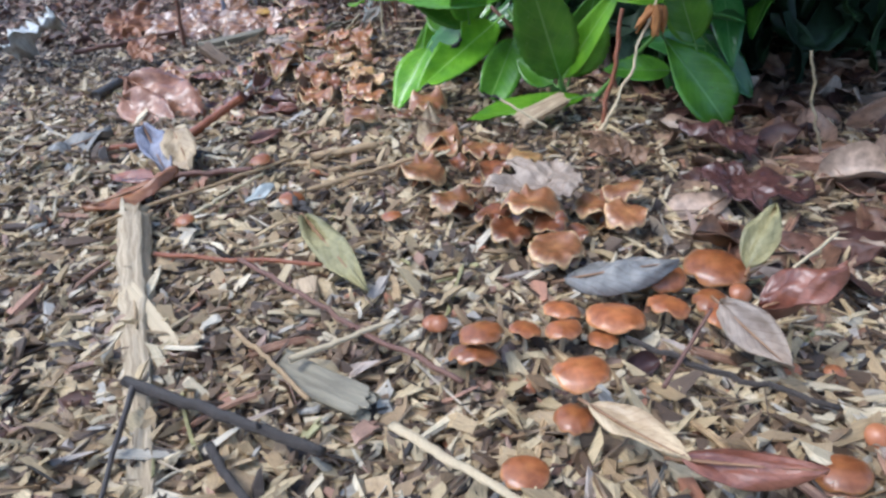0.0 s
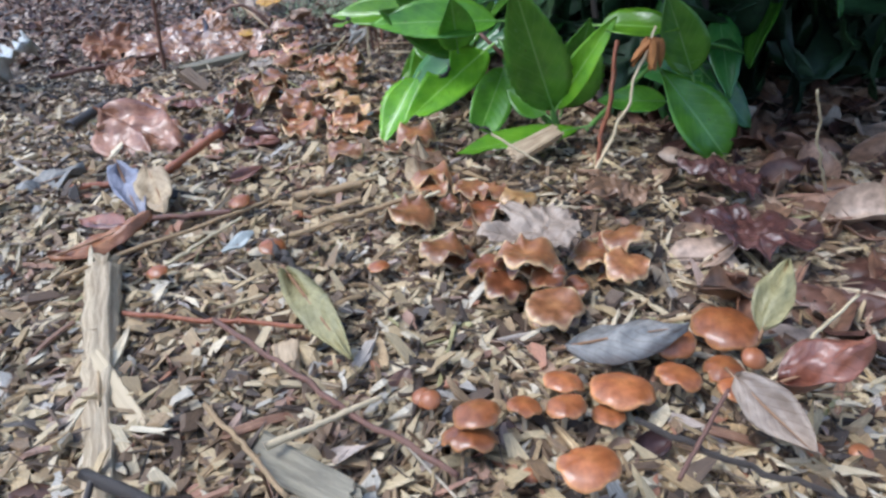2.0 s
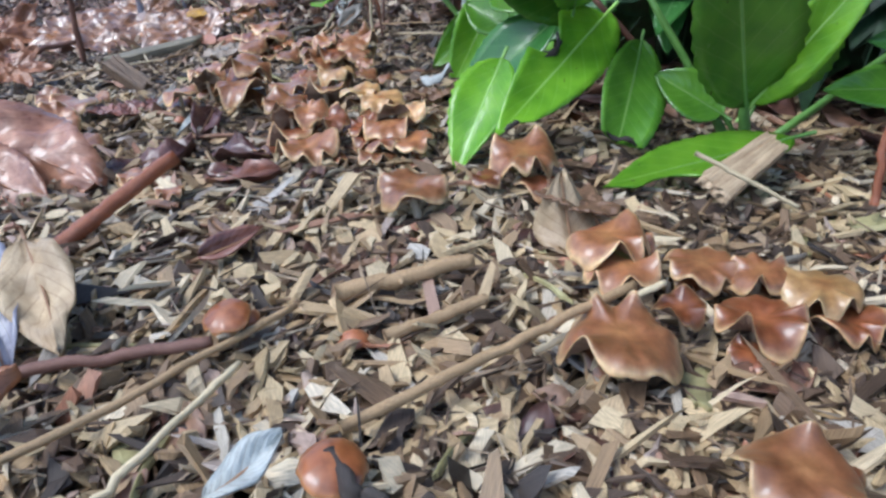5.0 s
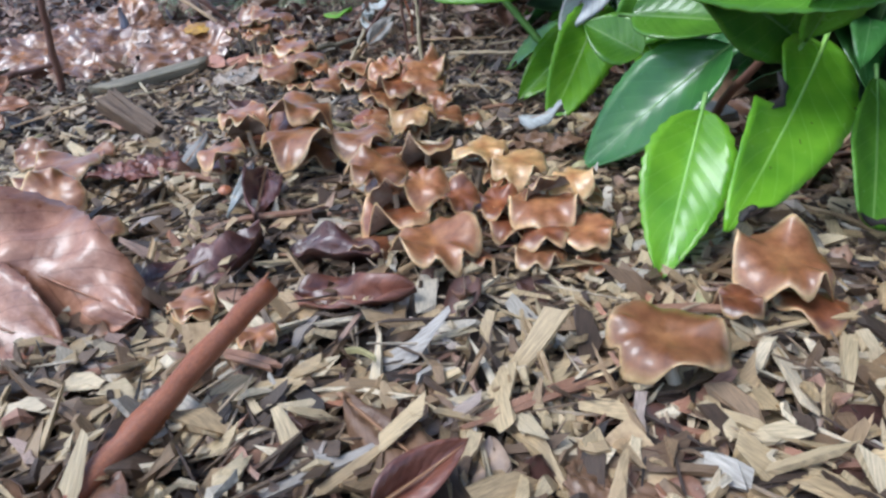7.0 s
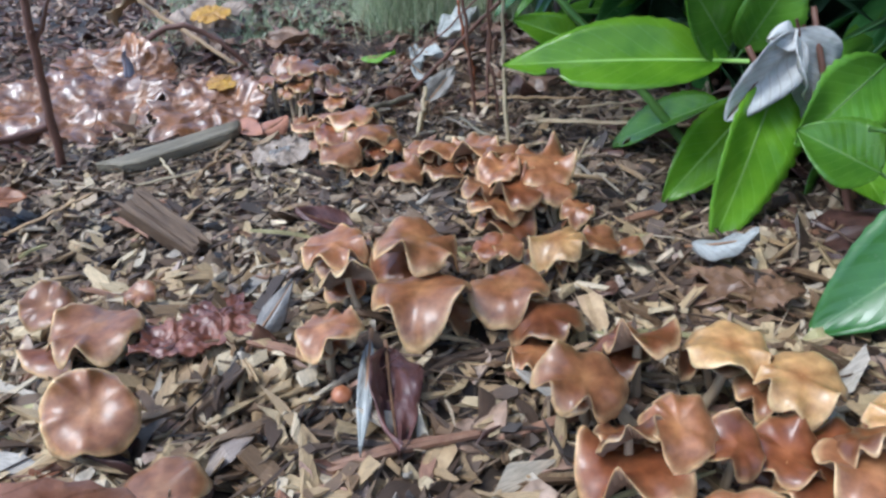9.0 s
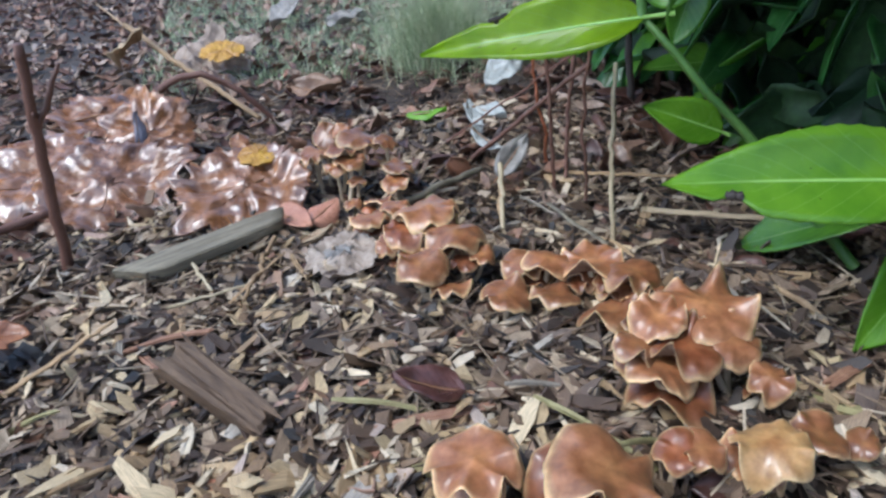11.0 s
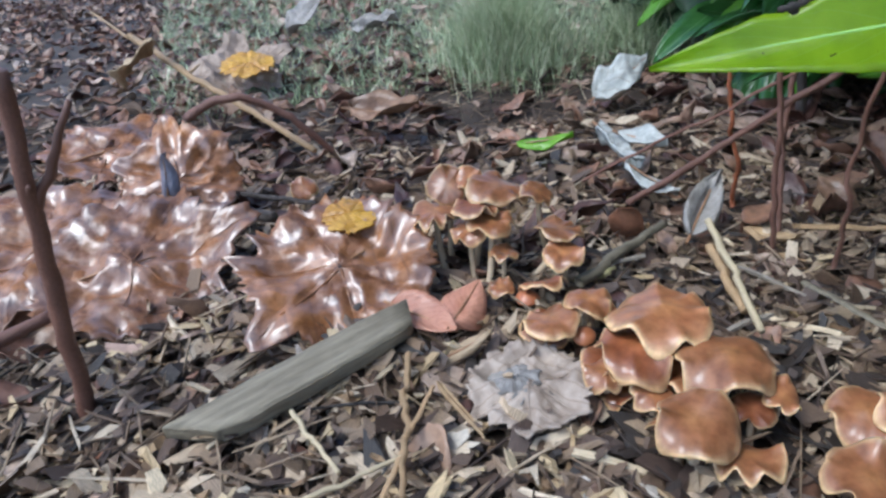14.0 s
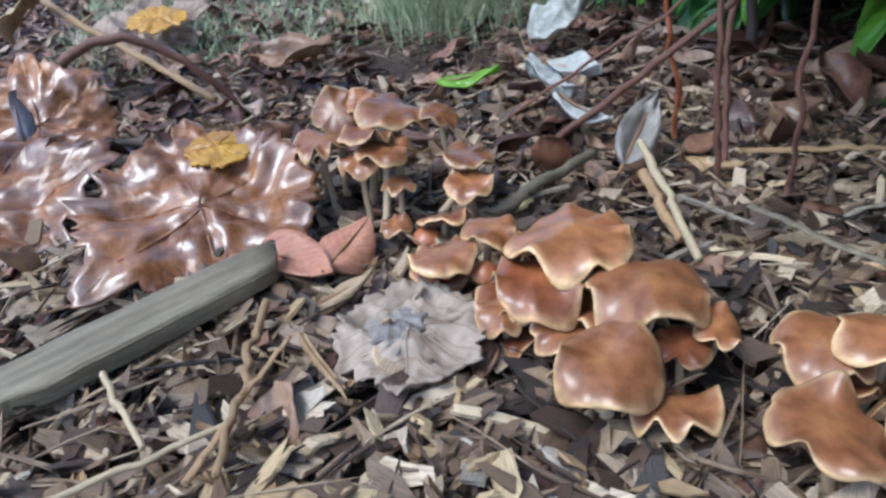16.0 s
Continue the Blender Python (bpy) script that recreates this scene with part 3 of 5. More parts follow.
def turns(rnd, n, tilt):
    """Random headings with a limited tilt: rotation matrices."""
    h, p, r = rnd.rand(n) * 2 * np.pi, rnd.normal(0, tilt, n), rnd.normal(0, tilt, n)
    ch, sh, cp, sp, cr, sr = np.cos(h), np.sin(h), np.cos(p), np.sin(p), np.cos(r), np.sin(r)
    m = np.zeros((n, 3, 3))
    m[:, 0] = np.stack([ch * cp, -sh * cr + ch * sp * sr, sh * sr + ch * sp * cr], 1)
    m[:, 1] = np.stack([sh * cp, ch * cr + sh * sp * sr, -ch * sr + sh * sp * cr], 1)
    m[:, 2] = np.stack([-sp, cp * sr, cp * cr], 1)
    return m


BAR = np.array([(x, y, z) for x in (-0.5, 0.0, 0.5) for y, z in ((-0.5, -0.5), (0.5, -0.5), (0.5, 0.5), (-0.5, 0.5))])
BAR_Q = np.array([(s + k, s + (k + 1) % 4, s + 4 + (k + 1) % 4, s + 4 + k) for s in (0, 4) for k in range(4)] + [(3, 2, 1, 0), (8, 9, 10, 11)])


def pile(name, rnd, x, y, length, width, thick, tilt, lift, material, label, category, ragged=0.3):
    """Many splinters as one heap: bent, tapered and torn pieces, each cut differently."""
    n = len(x)
    v = np.repeat(BAR[None], n, 0) * (1 + rnd.uniform(-ragged, ragged, (n, 12, 3)))
    for part_, share in ((slice(0, 4), rnd.uniform(0.15, 1.05, n)), (slice(8, 12), rnd.uniform(0.1, 1.05, n))):
        v[:, part_, 1] *= share[:, None]
    v[:, :, 1] += rnd.uniform(-0.5, 0.5, (n, 3)).repeat(4, 1)
    v[:, 4:8, 2] += rnd.uniform(-1.3, 1.3, n)[:, None]
    v[:, :, 0] += rnd.uniform(-0.14, 0.14, (n, 12))
    uv = np.stack([v[:, :, 0] + 0.5 + rnd.rand(n)[:, None] * 50, v[:, :, 1] * 0.35 + rnd.rand(n)[:, None] * 50], 2)
    v *= np.stack([length, width, thick], 1)[:, None]
    v = np.einsum("nij,nvj->nvi", turns(rnd, n, tilt), v)
    v += np.stack([x, y, gz(x, y) + lift], 1)[:, None]
    q = (np.arange(n) * 12)[:, None, None] + BAR_Q[None]
    ob = new(name, mesh_np(name, v.reshape(-1, 3), q.reshape(-1, 4), material, uv.reshape(-1, 2), False))
    return tagged(ob, label, category, kind="stuff")


CLUMPS = ((-1.0, 5.25, 0.36), (-1.3, 5.95, 0.36), (-0.98, 6.55, 0.26), (-1.58, 7.55, 0.26), (-1.15, 7.1, 0.28), (0.1, 3.5, 0.22), (-1.8, 8.35, 0.3), (0.3, 2.65, 0.25), (-1.6, 5.6, 0.22), (-1.38, 5.0, 0.34), (-1.1, 4.75, 0.3))


def mulched(rnd, x, y):
    """Which chips stay: few lie under the mushroom clumps and in the damp, shaded strip along the shrub; the bared dark
    soil stands in for shade too.
    """
    share = np.where((x > np.where(y < 6.0, 0.7 - 0.32 * (y - 2), -1.5)) & (y > 2.2), 0.4, 1.0)
    for cx, cy, cr in CLUMPS:
        share = np.where((x - cx) ** 2 + (y - cy) ** 2 < cr * cr, 0.25, share)
    return rnd.rand(len(x)) < share


left_edge = lambda y: -1.1 - 0.50 * y
right_edge = lambda y: np.where(y < 4.6, 1.3 + 0.33 * y, 1.5)
rnd = np.random.RandomState(3)
n = 38000
x, y = spread(rnd, n, 0.7, 6.6, left_edge, right_edge)
thin = rnd.rand(n) < np.where((y > 5.9) & (x > -1.6), 0.4, 1.0)
thin &= mulched(rnd, x, y)
x, y = x[thin], y[thin]
n = len(x)
size = np.clip(rnd.lognormal(-2.62, 0.5, n), 0.02, 0.22)
pile("wood_chip_mulch", rnd, x, y, size, np.minimum(size * rnd.uniform(0.14, 0.54, n), 0.056), rnd.uniform(0.006, 0.018, n), 0.38, rnd.uniform(-0.03, 0.05, n), chip_mat, "tan and cream wood chips scattered over dark soil", "mulch")
n = 2600
x, y = spread(rnd, n, 0.8, 6.4, left_edge, right_edge)
size = rnd.uniform(0.12, 0.34, n)
pile("wood_splinters", rnd, x, y, size, rnd.uniform(0.012, 0.034, n), rnd.uniform(0.006, 0.014, n), 0.2, rnd.uniform(0.0, 0.045, n), chip_mat, "long pale splinters lying among the wood chips", "mulch")
# darker chips: partly damp wood, partly the hedge's shade put into their colour
n = 9000
x, y = spread(rnd, n, 2.0, 6.6, lambda y: 0.6 - 0.32 * (y - 2), right_edge)
size = np.clip(rnd.lognormal(-2.6, 0.5, n), 0.02, 0.2)
pile("damp_wood_chip_mulch", rnd, x, y, size, np.minimum(size * rnd.uniform(0.2, 0.6, n), 0.055), rnd.uniform(0.005, 0.014, n), 0.36, rnd.uniform(-0.03, 0.025, n), dark_chip_mat, "damp wood chips along the shrub, coloured darker for the hedge's shade too", "mulch")
n = 12000
x, y = spread(rnd, n, -2.5, 12.0, lambda y: -7.5 + 0 * y, lambda y: 4.5 + 0 * y)
out = (x < left_edge(y) + 0.3) | (x > right_edge(y) - 0.2) | (y < 0.9)
x, y = x[out], y[out]
n = len(x)
size = np.clip(rnd.lognormal(-2.2, 0.5, n), 0.03, 0.3)
pile("outer_wood_chip_mulch", rnd, x, y, size, size * rnd.uniform(0.14, 0.4, n), rnd.uniform(0.006, 0.016, n), 0.35, rnd.uniform(-0.03, 0.03, n), dark_chip_mat, "brown wood chips over the rest of the bed", "mulch")
n = 23000
x, y = spread(rnd, n, 6.2, 10.2, left_edge, right_edge)
size = np.clip(rnd.lognormal(-2.62, 0.5, n), 0.02, 0.16)
pile("dark_wood_chip_mulch", rnd, x, y, size, np.minimum(size * rnd.uniform(0.2, 0.62, n), 0.055), rnd.uniform(0.004, 0.013, n), 0.4, rnd.uniform(-0.03, 0.035, n), dark_chip_mat, "grey-brown weathered wood chips on damp soil", "mulch")
n = 4500
x, y = spread(rnd, n, 6.2, 9.0, lambda y: left_edge(y) + 0.5, lambda y: right_edge(y) * 0 + 0.4)
thin = rnd.rand(n) < np.where(x > -1.5, 0.4, np.where(x < -2.6, 0.55, 0.85))
thin &= mulched(rnd, x, y)
x, y = x[thin], y[thin]
n = len(x)
size = np.clip(rnd.lognormal(-2.7, 0.45, n), 0.025, 0.15)
pile("pale_wood_chip_mulch", rnd, x, y, size, np.minimum(size * rnd.uniform(0.2, 0.6, n), 0.05), rnd.uniform(0.004, 0.012, n), 0.4, rnd.uniform(-0.01, 0.045, n), chip_mat, "pale wood chips among darker mulch", "mulch")
n = 13000
x, y = spread(rnd, n, 0.7, 12.5, left_edge, right_edge)
size = np.clip(rnd.lognormal(-1.9, 0.45, n), 0.06, 0.4)
pile("wood_shreds", rnd, x, y, size, rnd.uniform(0.003, 0.009, n), rnd.uniform(0.003, 0.007, n), 0.22, rnd.uniform(-0.01, 0.05, n), shred_mat, "thin brown shreds and rootlets on the mulch", "debris")


def leaf_heap(name, rnd, x, y, z, length, wide, tilt, material, label, category, curl=0.25, nu=7, nv=4):
    """Many leaves as one heap, cupped and curled, none flat."""
    n = len(x)
    u, v = np.meshgrid(np.linspace(0, 1, nu + 1), np.linspace(-1, 1, nv + 1), indexing="ij")
    u, v = u.ravel(), v.ravel()
    w = np.maximum(np.sin(np.pi * u ** 0.8) ** 0.7, 0.05)
    cu, cv = rnd.normal(0, curl, (n, 1)), rnd.normal(0.1, curl, (n, 1))
    p = np.stack([np.broadcast_to(u - 0.5, (n, len(u))), np.broadcast_to(v * w, (n, len(u))) * wide[:, None] * 0.5,
                  cu * (u - 0.5) ** 2 * 2 + cv * v ** 2 * w * 0.5 + 0.05 * np.sin(9 * u + 3 * v + rnd.rand(n, 1) * 6)], 2) * length[:, None, None]
    m = turns(rnd, n, tilt)
    p = np.einsum("nij,nvj->nvi", m, p)
    p += np.stack([x, y, z], 1)[:, None]
    low = p - m[:, None, :, 2] * 0.006
    both = np.concatenate([p, low], 1)
    k = len(u)
    row = nv + 1
    q = []
    for i in range(nu):
        for j in range(nv):
            a = i * row + j
            q += [(a, a + row, a + row + 1, a + 1), (k + a, k + a + 1, k + a + row + 1, k + a + row)]
        for j in (0, nv):
            a = i * row + j
            q.append((a, a + row, k + a + row, k + a))
    q = np.array(q)
    quads = (np.arange(n) * 2 * k)[:, None, None] + q[None]
    ob = new(name, mesh_np(name, both.reshape(-1, 3), quads.reshape(-1, 4), material))
    return tagged(ob, label, category, kind="stuff")


# dead leaves under the shrubs and at the far side of the bed
n = 900
x, y = spread(rnd, n, 2.3, 9.5, lambda y: np.where(y < 5.3, 0.75 + 0.12 * y, 0.0), lambda y: np.where(y < 4.6, 1.9 + 0.5 * y, 3.4))
leaf_heap("leaf_litter", rnd, x, y, gz(x, y) + rnd.uniform(0.0, 0.08, n), rnd.uniform(0.14, 0.42, n), rnd.uniform(0.4, 0.75, n), 0.35, litter_mat, "purple-brown dead leaves lying under the shrubs", "leaf litter")
n = 9000
x, y = spread(rnd, n, 8.4, 27.0, lambda y: -1.6 - 0.55 * y, lambda y: 0 * y + 2.5)
leaf_heap("far_leaf_litter", rnd, x, y, gz(x, y) + rnd.uniform(-0.01, 0.07, n), rnd.uniform(0.06, 0.25, n), rnd.uniform(0.3, 0.7, n), 0.4, litter_mat, "brown crumpled leaf litter and bark scraps", "leaf litter")
n = 900
x, y = spread(rnd, n, 0.8, 8.4, left_edge, lambda y: 0 * y + 0.9)
leaf_heap("leaf_scraps", rnd, x, y, gz(x, y) + rnd.uniform(0.0, 0.03, n), rnd.uniform(0.06, 0.18, n), rnd.uniform(0.4, 0.8, n), 0.35, litter_mat, "torn brown leaf scraps among the wood chips", "leaf litter")


def blades_of_grass(name, rnd, x, y, height, width, lean, material, label):
    n = len(x)
    h = rnd.rand(n) * 2 * np.pi
    side = np.stack([np.cos(h), np.sin(h), 0 * h], 1) * width[:, None]
    push = np.stack([rnd.normal(0, lean, n), rnd.normal(0, lean, n), 0 * h], 1)
    base = np.stack([x, y, gz(x, y) - 0.02], 1)
    rows = []
    for f in (0, 0.35, 0.7, 1.0):
        c = base + np.array((0, 0, 1)) * (height * f)[:, None] + push * f * f
        w = side * (1 - 0.92 * f)
        rows += [c - w, c + w]
    v = np.stack(rows, 1)
    q = np.array([(0, 1, 3, 2), (2, 3, 5, 4), (4, 5, 7, 6)])
    quads = (np.arange(n) * 8)[:, None, None] + q[None]
    ob = new(name, mesh_np(name, v.reshape(-1, 3), quads.reshape(-1, 4), material))
    return tagged(ob, label, "grass", kind="stuff")


n = 30000
x, y = spread(rnd, n, 11.3, 30.0, lambda y: -3.4 - 0.12 * (y - 11), lambda y: 0.12 * y + 0.4)
blades_of_grass("short_grass", rnd, x, y, rnd.uniform(0.04, 0.2, n), rnd.uniform(0.004, 0.010, n), 0.09, grass_mat, "fine pale green grass and moss beyond the mulch")
n = 5200
a, d = rnd.rand(n) * 2 * np.pi, np.abs(rnd.normal(0, 0.34, n))
blades_of_grass("feathery_tuft", rnd, -0.75 + 0.8 * d * np.cos(a), 11.6 + d * np.sin(a), rnd.uniform(0.2, 0.75, n), rnd.uniform(0.002, 0.004, n), 0.28, grass_mat, "feathery grey-green tuft of fine foliage")
n = 1800
a, d = rnd.rand(n) * 2 * np.pi, np.abs(rnd.normal(0, 0.22, n))
blades_of_grass("low_tuft", rnd, 0.3 + d * np.cos(a), 11.4 + d * np.sin(a), rnd.uniform(0.15, 0.6, n), rnd.uniform(0.003, 0.006, n), 0.22, grass_mat, "loose tuft of green grass under the shrub")

# larger chips lying loose on top
chip_meshes = []
for k in range(18):
    r2 = np.random.RandomState(40 + k)
    wide = k % 3 == 2
    cl, cw = (r2.uniform(0.14, 0.24), r2.uniform(0.05, 0.085)) if wide else (r2.uniform(0.14, 0.34), r2.uniform(0.018, 0.042))
    nx, ny = 7, 5
    top = []
    for j in range(ny):
        e0, e1, ridge = r2.uniform(-0.14, 0.06), r2.uniform(-0.06, 0.14), r2.uniform(0, 0.007)
        for i in range(nx):
            u = i / (nx - 1)
            top.append((cl * (u - 0.5 + e0 * (1 - u) ** 3 + e1 * u ** 3), cw * (j / (ny - 1) - 0.5) * (0.75 + 0.35 * math.sin(2.5 * u + k)) + 0.012 * math.sin(2 * u + k), ridge + 0.02 * math.sin(3 * u + 2 * k) + r2.uniform(0, 0.002)))
    low = [(a, b * 0.9, c - 0.011) for a, b, c in top]
    q = []
    n2 = nx * ny
    for j in range(ny - 1):
        for i in range(nx - 1):
            a = j * nx + i
            q.append((a, a + 1, a + nx + 1, a + nx))
            q.append((n2 + a, n2 + a + nx, n2 + a + nx + 1, n2 + a + 1))
    ring = [i for i in range(nx)] + [j * nx + nx - 1 for j in range(1, ny)] + [(ny - 1) * nx + i for i in range(nx - 2, -1, -1)] + [j * nx for j in range(ny - 2, 0, -1)]
    for a, b in zip(ring, ring[1:] + ring[:1]):
        q.append((a, n2 + a, n2 + b, b))
    chip_meshes.append(mesh_np("wood_chip", top + low, q, (loose_tan_mat, loose_pale_mat, loose_olive_mat, loose_grey_mat, loose_pale_mat, loose_tan_mat, loose_red_mat)[k % 7], smooth=False))
x, y = spread(rnd, 235, 0.9, 6.0, lambda y: left_edge(y) * 0.8, lambda y: right_edge(y) * 0.75)
x2, y2 = spread(rnd, 60, 6.2, 8.4, lambda y: 0 * y - 3.0, lambda y: 0 * y + 0.2)
for k, (cx, cy) in enumerate(zip(np.append(x, x2), np.append(y, y2))):
    ob = new("wood_chip", chip_meshes[k % 18])
    ob.matrix_basis = pose(cx, cy, float(gz(cx, cy)) + 0.035, rnd.normal(0, 12), rnd.normal(0, 10), rnd.rand() * 360)
    tagged(ob, "long split wood chip lying on the mulch", "wood chip", "loose wood chips")

# ---- sticks, from the near end of the bed to the far end ----
log = thing("weathered_log", (-1.15, 2.05, 0.0), "split pale weathered branch half buried in mulch", "log")
pts = [Vector(p) - Vector((-1.15, 2.05, 0.0)) for p in between((-1.64, 3.12, 0.05), (-0.84, 1.25, -0.07), 46, 0.007, 1)]
lv, lq = tube(pts, [0.080 - 0.0007 * q + 0.012 * noise.noise((q * 0.17, 0.0, 2.0)) for q in range(46)], 22, 0.0, 1)
groove = [1 + 0.34 * noise.noise((q * 0.9, 0.0, 4.0)) + 0.08 * math.sin(q * 2.1) for q in range(22)]
lv = [tuple(pts[i // 22] + (Vector(p) - pts[i // 22]) * (groove[i % 22] + 0.14 * noise.noise((i // 22 * 0.5, i % 22 * 0.8, 1.0))) * (1 if 2 < i // 22 < 43 else 0.75 + 0.3 * math.sin(i * 5.0))) if i < 46 * 22 else tuple(p) for i, p in enumerate(lv)]
child("wood", mesh_np("wood", [(a, b, c * 0.8) for a, b, c in lv], lq, log_mat, tube_uv(lv, 46, 22, 1.9)), log)
rl = np.random.RandomState(55)
for f in range(3, 42, 3):
    c = pts[f] + Vector((rl.uniform(-0.05, 0.05), 0.0, rl.uniform(0.025, 0.045)))
    v, q, uv = blade(rl.uniform(0.16, 0.36), rl.uniform(0.02, 0.05), "laurel", 0.0, 0.1, 0.02, f, crumple=0.2, nu=14, nv=5, thick=0.012)
    child("bark_flake", mesh_np("bark_flake", v, q, (loose_tan_mat, loose_pale_mat)[f % 2], uv), log, pose(*c, rl.uniform(-20, 20), rl.uniform(-4, 8), (112 if f % 2 else 292) + rl.normal(0, 9)))
stick("red_twig", (-1.33, 2.62, 0.05), (-0.56, 2.42, 0.05), 0.016, red_bark_mat, "thin reddish twig lying across the chips", 0.006, 0.8, 2, [(0.4, 0.03), (0.7, 0.03)])
stick("long_twig", (-0.93, 2.52, 0.05), (0.0, 1.63, 0.05), 0.015, cane_mat, "long thin brown twig crossing the mulch", 0.012, 0.9, 3, [(0.3, 0.05), (0.62, 0.04)])
stick("black_stick", (-1.07, 1.72, 0.06), (-0.38, 1.38, 0.04), 0.026, bark_mat, "dark bark-covered stick on the wood chips", 0.006, 0.85, 4, [(0.75, 0.04)], [(0.05, (-0.94, 1.22, 0.03))])
stick("bent_black_twig", (-0.72, 1.45, 0.02), (-0.5, 1.15, 0.02), 0.02, bark_mat, "short dark twig half buried in mulch", 0.006, 0.8, 5)
stick("orange_stick", (-1.90, 4.15, -0.01), (-1.47, 4.63, 0.19), 0.036, red_bark_mat, "orange-brown peeled stick resting on a leaf", 0.004, 0.85, 6, [(0.45, 0.03), (0.2, 0.025)])
stick("tan_twig", (-0.83, 3.27, 0.02), (-0.11, 3.62, 0.06), 0.019, tan_wood_mat, "straight tan twig lying over the chips", 0.004, 0.9, 7)
stick("tan_twig", (-1.80, 2.98, 0.04), (-0.96, 3.72, 0.05), 0.016, tan_wood_mat, "long tan twig lying over dead leaves", 0.006, 0.8, 8)
stick("tan_twig", (-1.62, 3.52, 0.07), (-1.15, 3.60, 0.05), 0.022, cane_mat, "brown twig beside pale leaves", 0.005, 0.9, 9)
stick("tan_twig", (-1.32, 3.02, 0.04), (-1.06, 3.48, 0.06), 0.014, straw_mat, "straw-coloured stem on the mulch", 0.006, 0.8, 10)
stick("bark_strip", (-2.27, 4.12, 0.06), (-1.98, 4.18, 0.05), 0.028, red_bark_mat, "orange strip of bark in the mulch", 0.004, 0.8, 11)
stick("split_wood", (-0.87, 3.83, 0.01), (-0.48, 3.90, 0.03), 0.03, tan_wood_mat, "split orange-tan piece of wood", 0.005, 0.8, 12, [(0.5, 0.04)])
stick("split_wood", (-0.74, 3.62, -0.01), (-0.47, 3.70, 0.02), 0.026, tan_wood_mat, "split orange-tan piece of wood", 0.004, 0.8, 13)
stick("tan_twig", (-0.39, 3.50, -0.02), (-0.04, 3.60, 0.07), 0.014, straw_mat, "straw-coloured twig beside mushroom caps", 0.004, 0.8, 64)
stick("dark_stick", (-2.94, 5.48, 0.08), (-2.97, 6.18, 0.06), 0.05, bark_mat, "thick dark stick in the mulch", 0.008, 0.8, 14)
stick("dark_branch", (-4.25, 7.7, 0.06), (-3.3, 8.5, 0.08), 0.035, cane_mat, "long dark fallen branch", 0.015, 0.7, 15)
stick("dark_bent_stick", (-0.84, 3.16, 0.06), (-0.60, 2.80, 0.02), 0.026, bark_mat, "bent dark stick in the chips", 0.02, 0.8, 16)
stick("white_splinter", (-0.20, 1.46, 0.05), (0.18, 1.13, 0.05), 0.026, pale_wood_mat, "pale broken splinter of wood", 0.005, 0.6, 17, flat=0.5)
stick("pale_splinter", (-0.56, 1.79, 0.05), (-0.23, 1.97, 0.06), 0.017, pale_wood_mat, "pale splinter across the mulch", 0.003, 0.7, 18)
stick("brown_twig", (-0.82, 2.03, 0.03), (-0.46, 1.60, 0.04), 0.014, tan_wood_mat, "thin brown twig on the chips", 0.006, 0.8, 19)
stick("twig", (-2.22, 7.93, 0.04), (-2.33, 7.42, 0.03), 0.014, tan_wood_mat, "thin tan twig on dark mulch", 0.008, 0.8, 20, [(0.3, 0.03)])
stick("twig", (-2.56, 7.80, 0.03), (-2.46, 7.55, 0.02), 0.011, straw_mat, "short pale twig on dark mulch", 0.005, 0.8, 21)
stick("twig", (-2.62, 7.47, 0.02), (-2.30, 7.55, 0.03), 0.010, straw_mat, "thin straw-coloured stem on dark mulch", 0.004, 0.8, 22)
stick("split_cane", (-1.10, 8.22, 0.13), (-1.23, 7.72, 0.02), 0.018, straw_mat, "split straw-coloured cane leaning on the mulch", 0.006, 0.8, 23)
stick("split_cane", (-1.11, 8.18, 0.05), (-1.20, 7.84, 0.01), 0.024, tan_wood_mat, "split tan cane lying on the mulch", 0.006, 0.8, 24)
stick("grey_stick", (-1.60, 8.16, 0.02), (-1.15, 8.42, 0.04), 0.027, grey_wood_mat, "grey weathered stick beside mushrooms", 0.006, 0.85, 25)
stick("dark_stick", (-3.18, 9.5, 0.07), (-2.58, 9.05, 0.06), 0.032, bark_mat, "dark wet stick under the leaves", 0.008, 0.85, 26)
stick("dark_stick", (-3.0, 9.56, 0.06), (-2.40, 9.15, 0.05), 0.02, bark_mat, "thin dark wet stick", 0.008, 0.8, 27)
stick("diagonal_branch", (-1.12, 8.76, -0.02), (-0.62, 8.27, 0.57), 0.02, cane_mat, "thin brown branch rising from the litter", 0.008, 0.8, 28)
stick("arched_branch", (-2.98, 10.0, 0.28), (-2.24, 10.0, -0.04), 0.029, cane_mat, "arched brown branch over dead leaves", 0.010, 0.7, 29, sag=0.20)
stick("long_branch", (-3.48, 11.7, 0.50), (-2.36, 9.95, 0.03), 0.028, tan_wood_mat, "long thin brown branch over dead leaves", 0.012, 0.7, 62, [(0.4, 0.1)], [(0.3, (-3.9, 12.6, 0.6))])
stick("flat_stick", (-0.96, 7.90, 0.03), (-0.86, 7.44, 0.02), 0.02, grey_wood_mat, "grey-brown stick on the mulch", 0.006, 0.8, 30, flat=0.4)
stick("flat_stick", (-3.05, 7.05, 0.03), (-2.80, 7.42, 0.03), 0.02, tan_wood_mat, "tan stick on the mulch", 0.006, 0.8, 31, flat=0.4)
stick("flat_stick", (-2.38, 7.42, 0.03), (-2.18, 7.78, 0.03), 0.011, tan_wood_mat, "thin tan twig on the mulch", 0.005, 0.8, 32, flat=0.4)
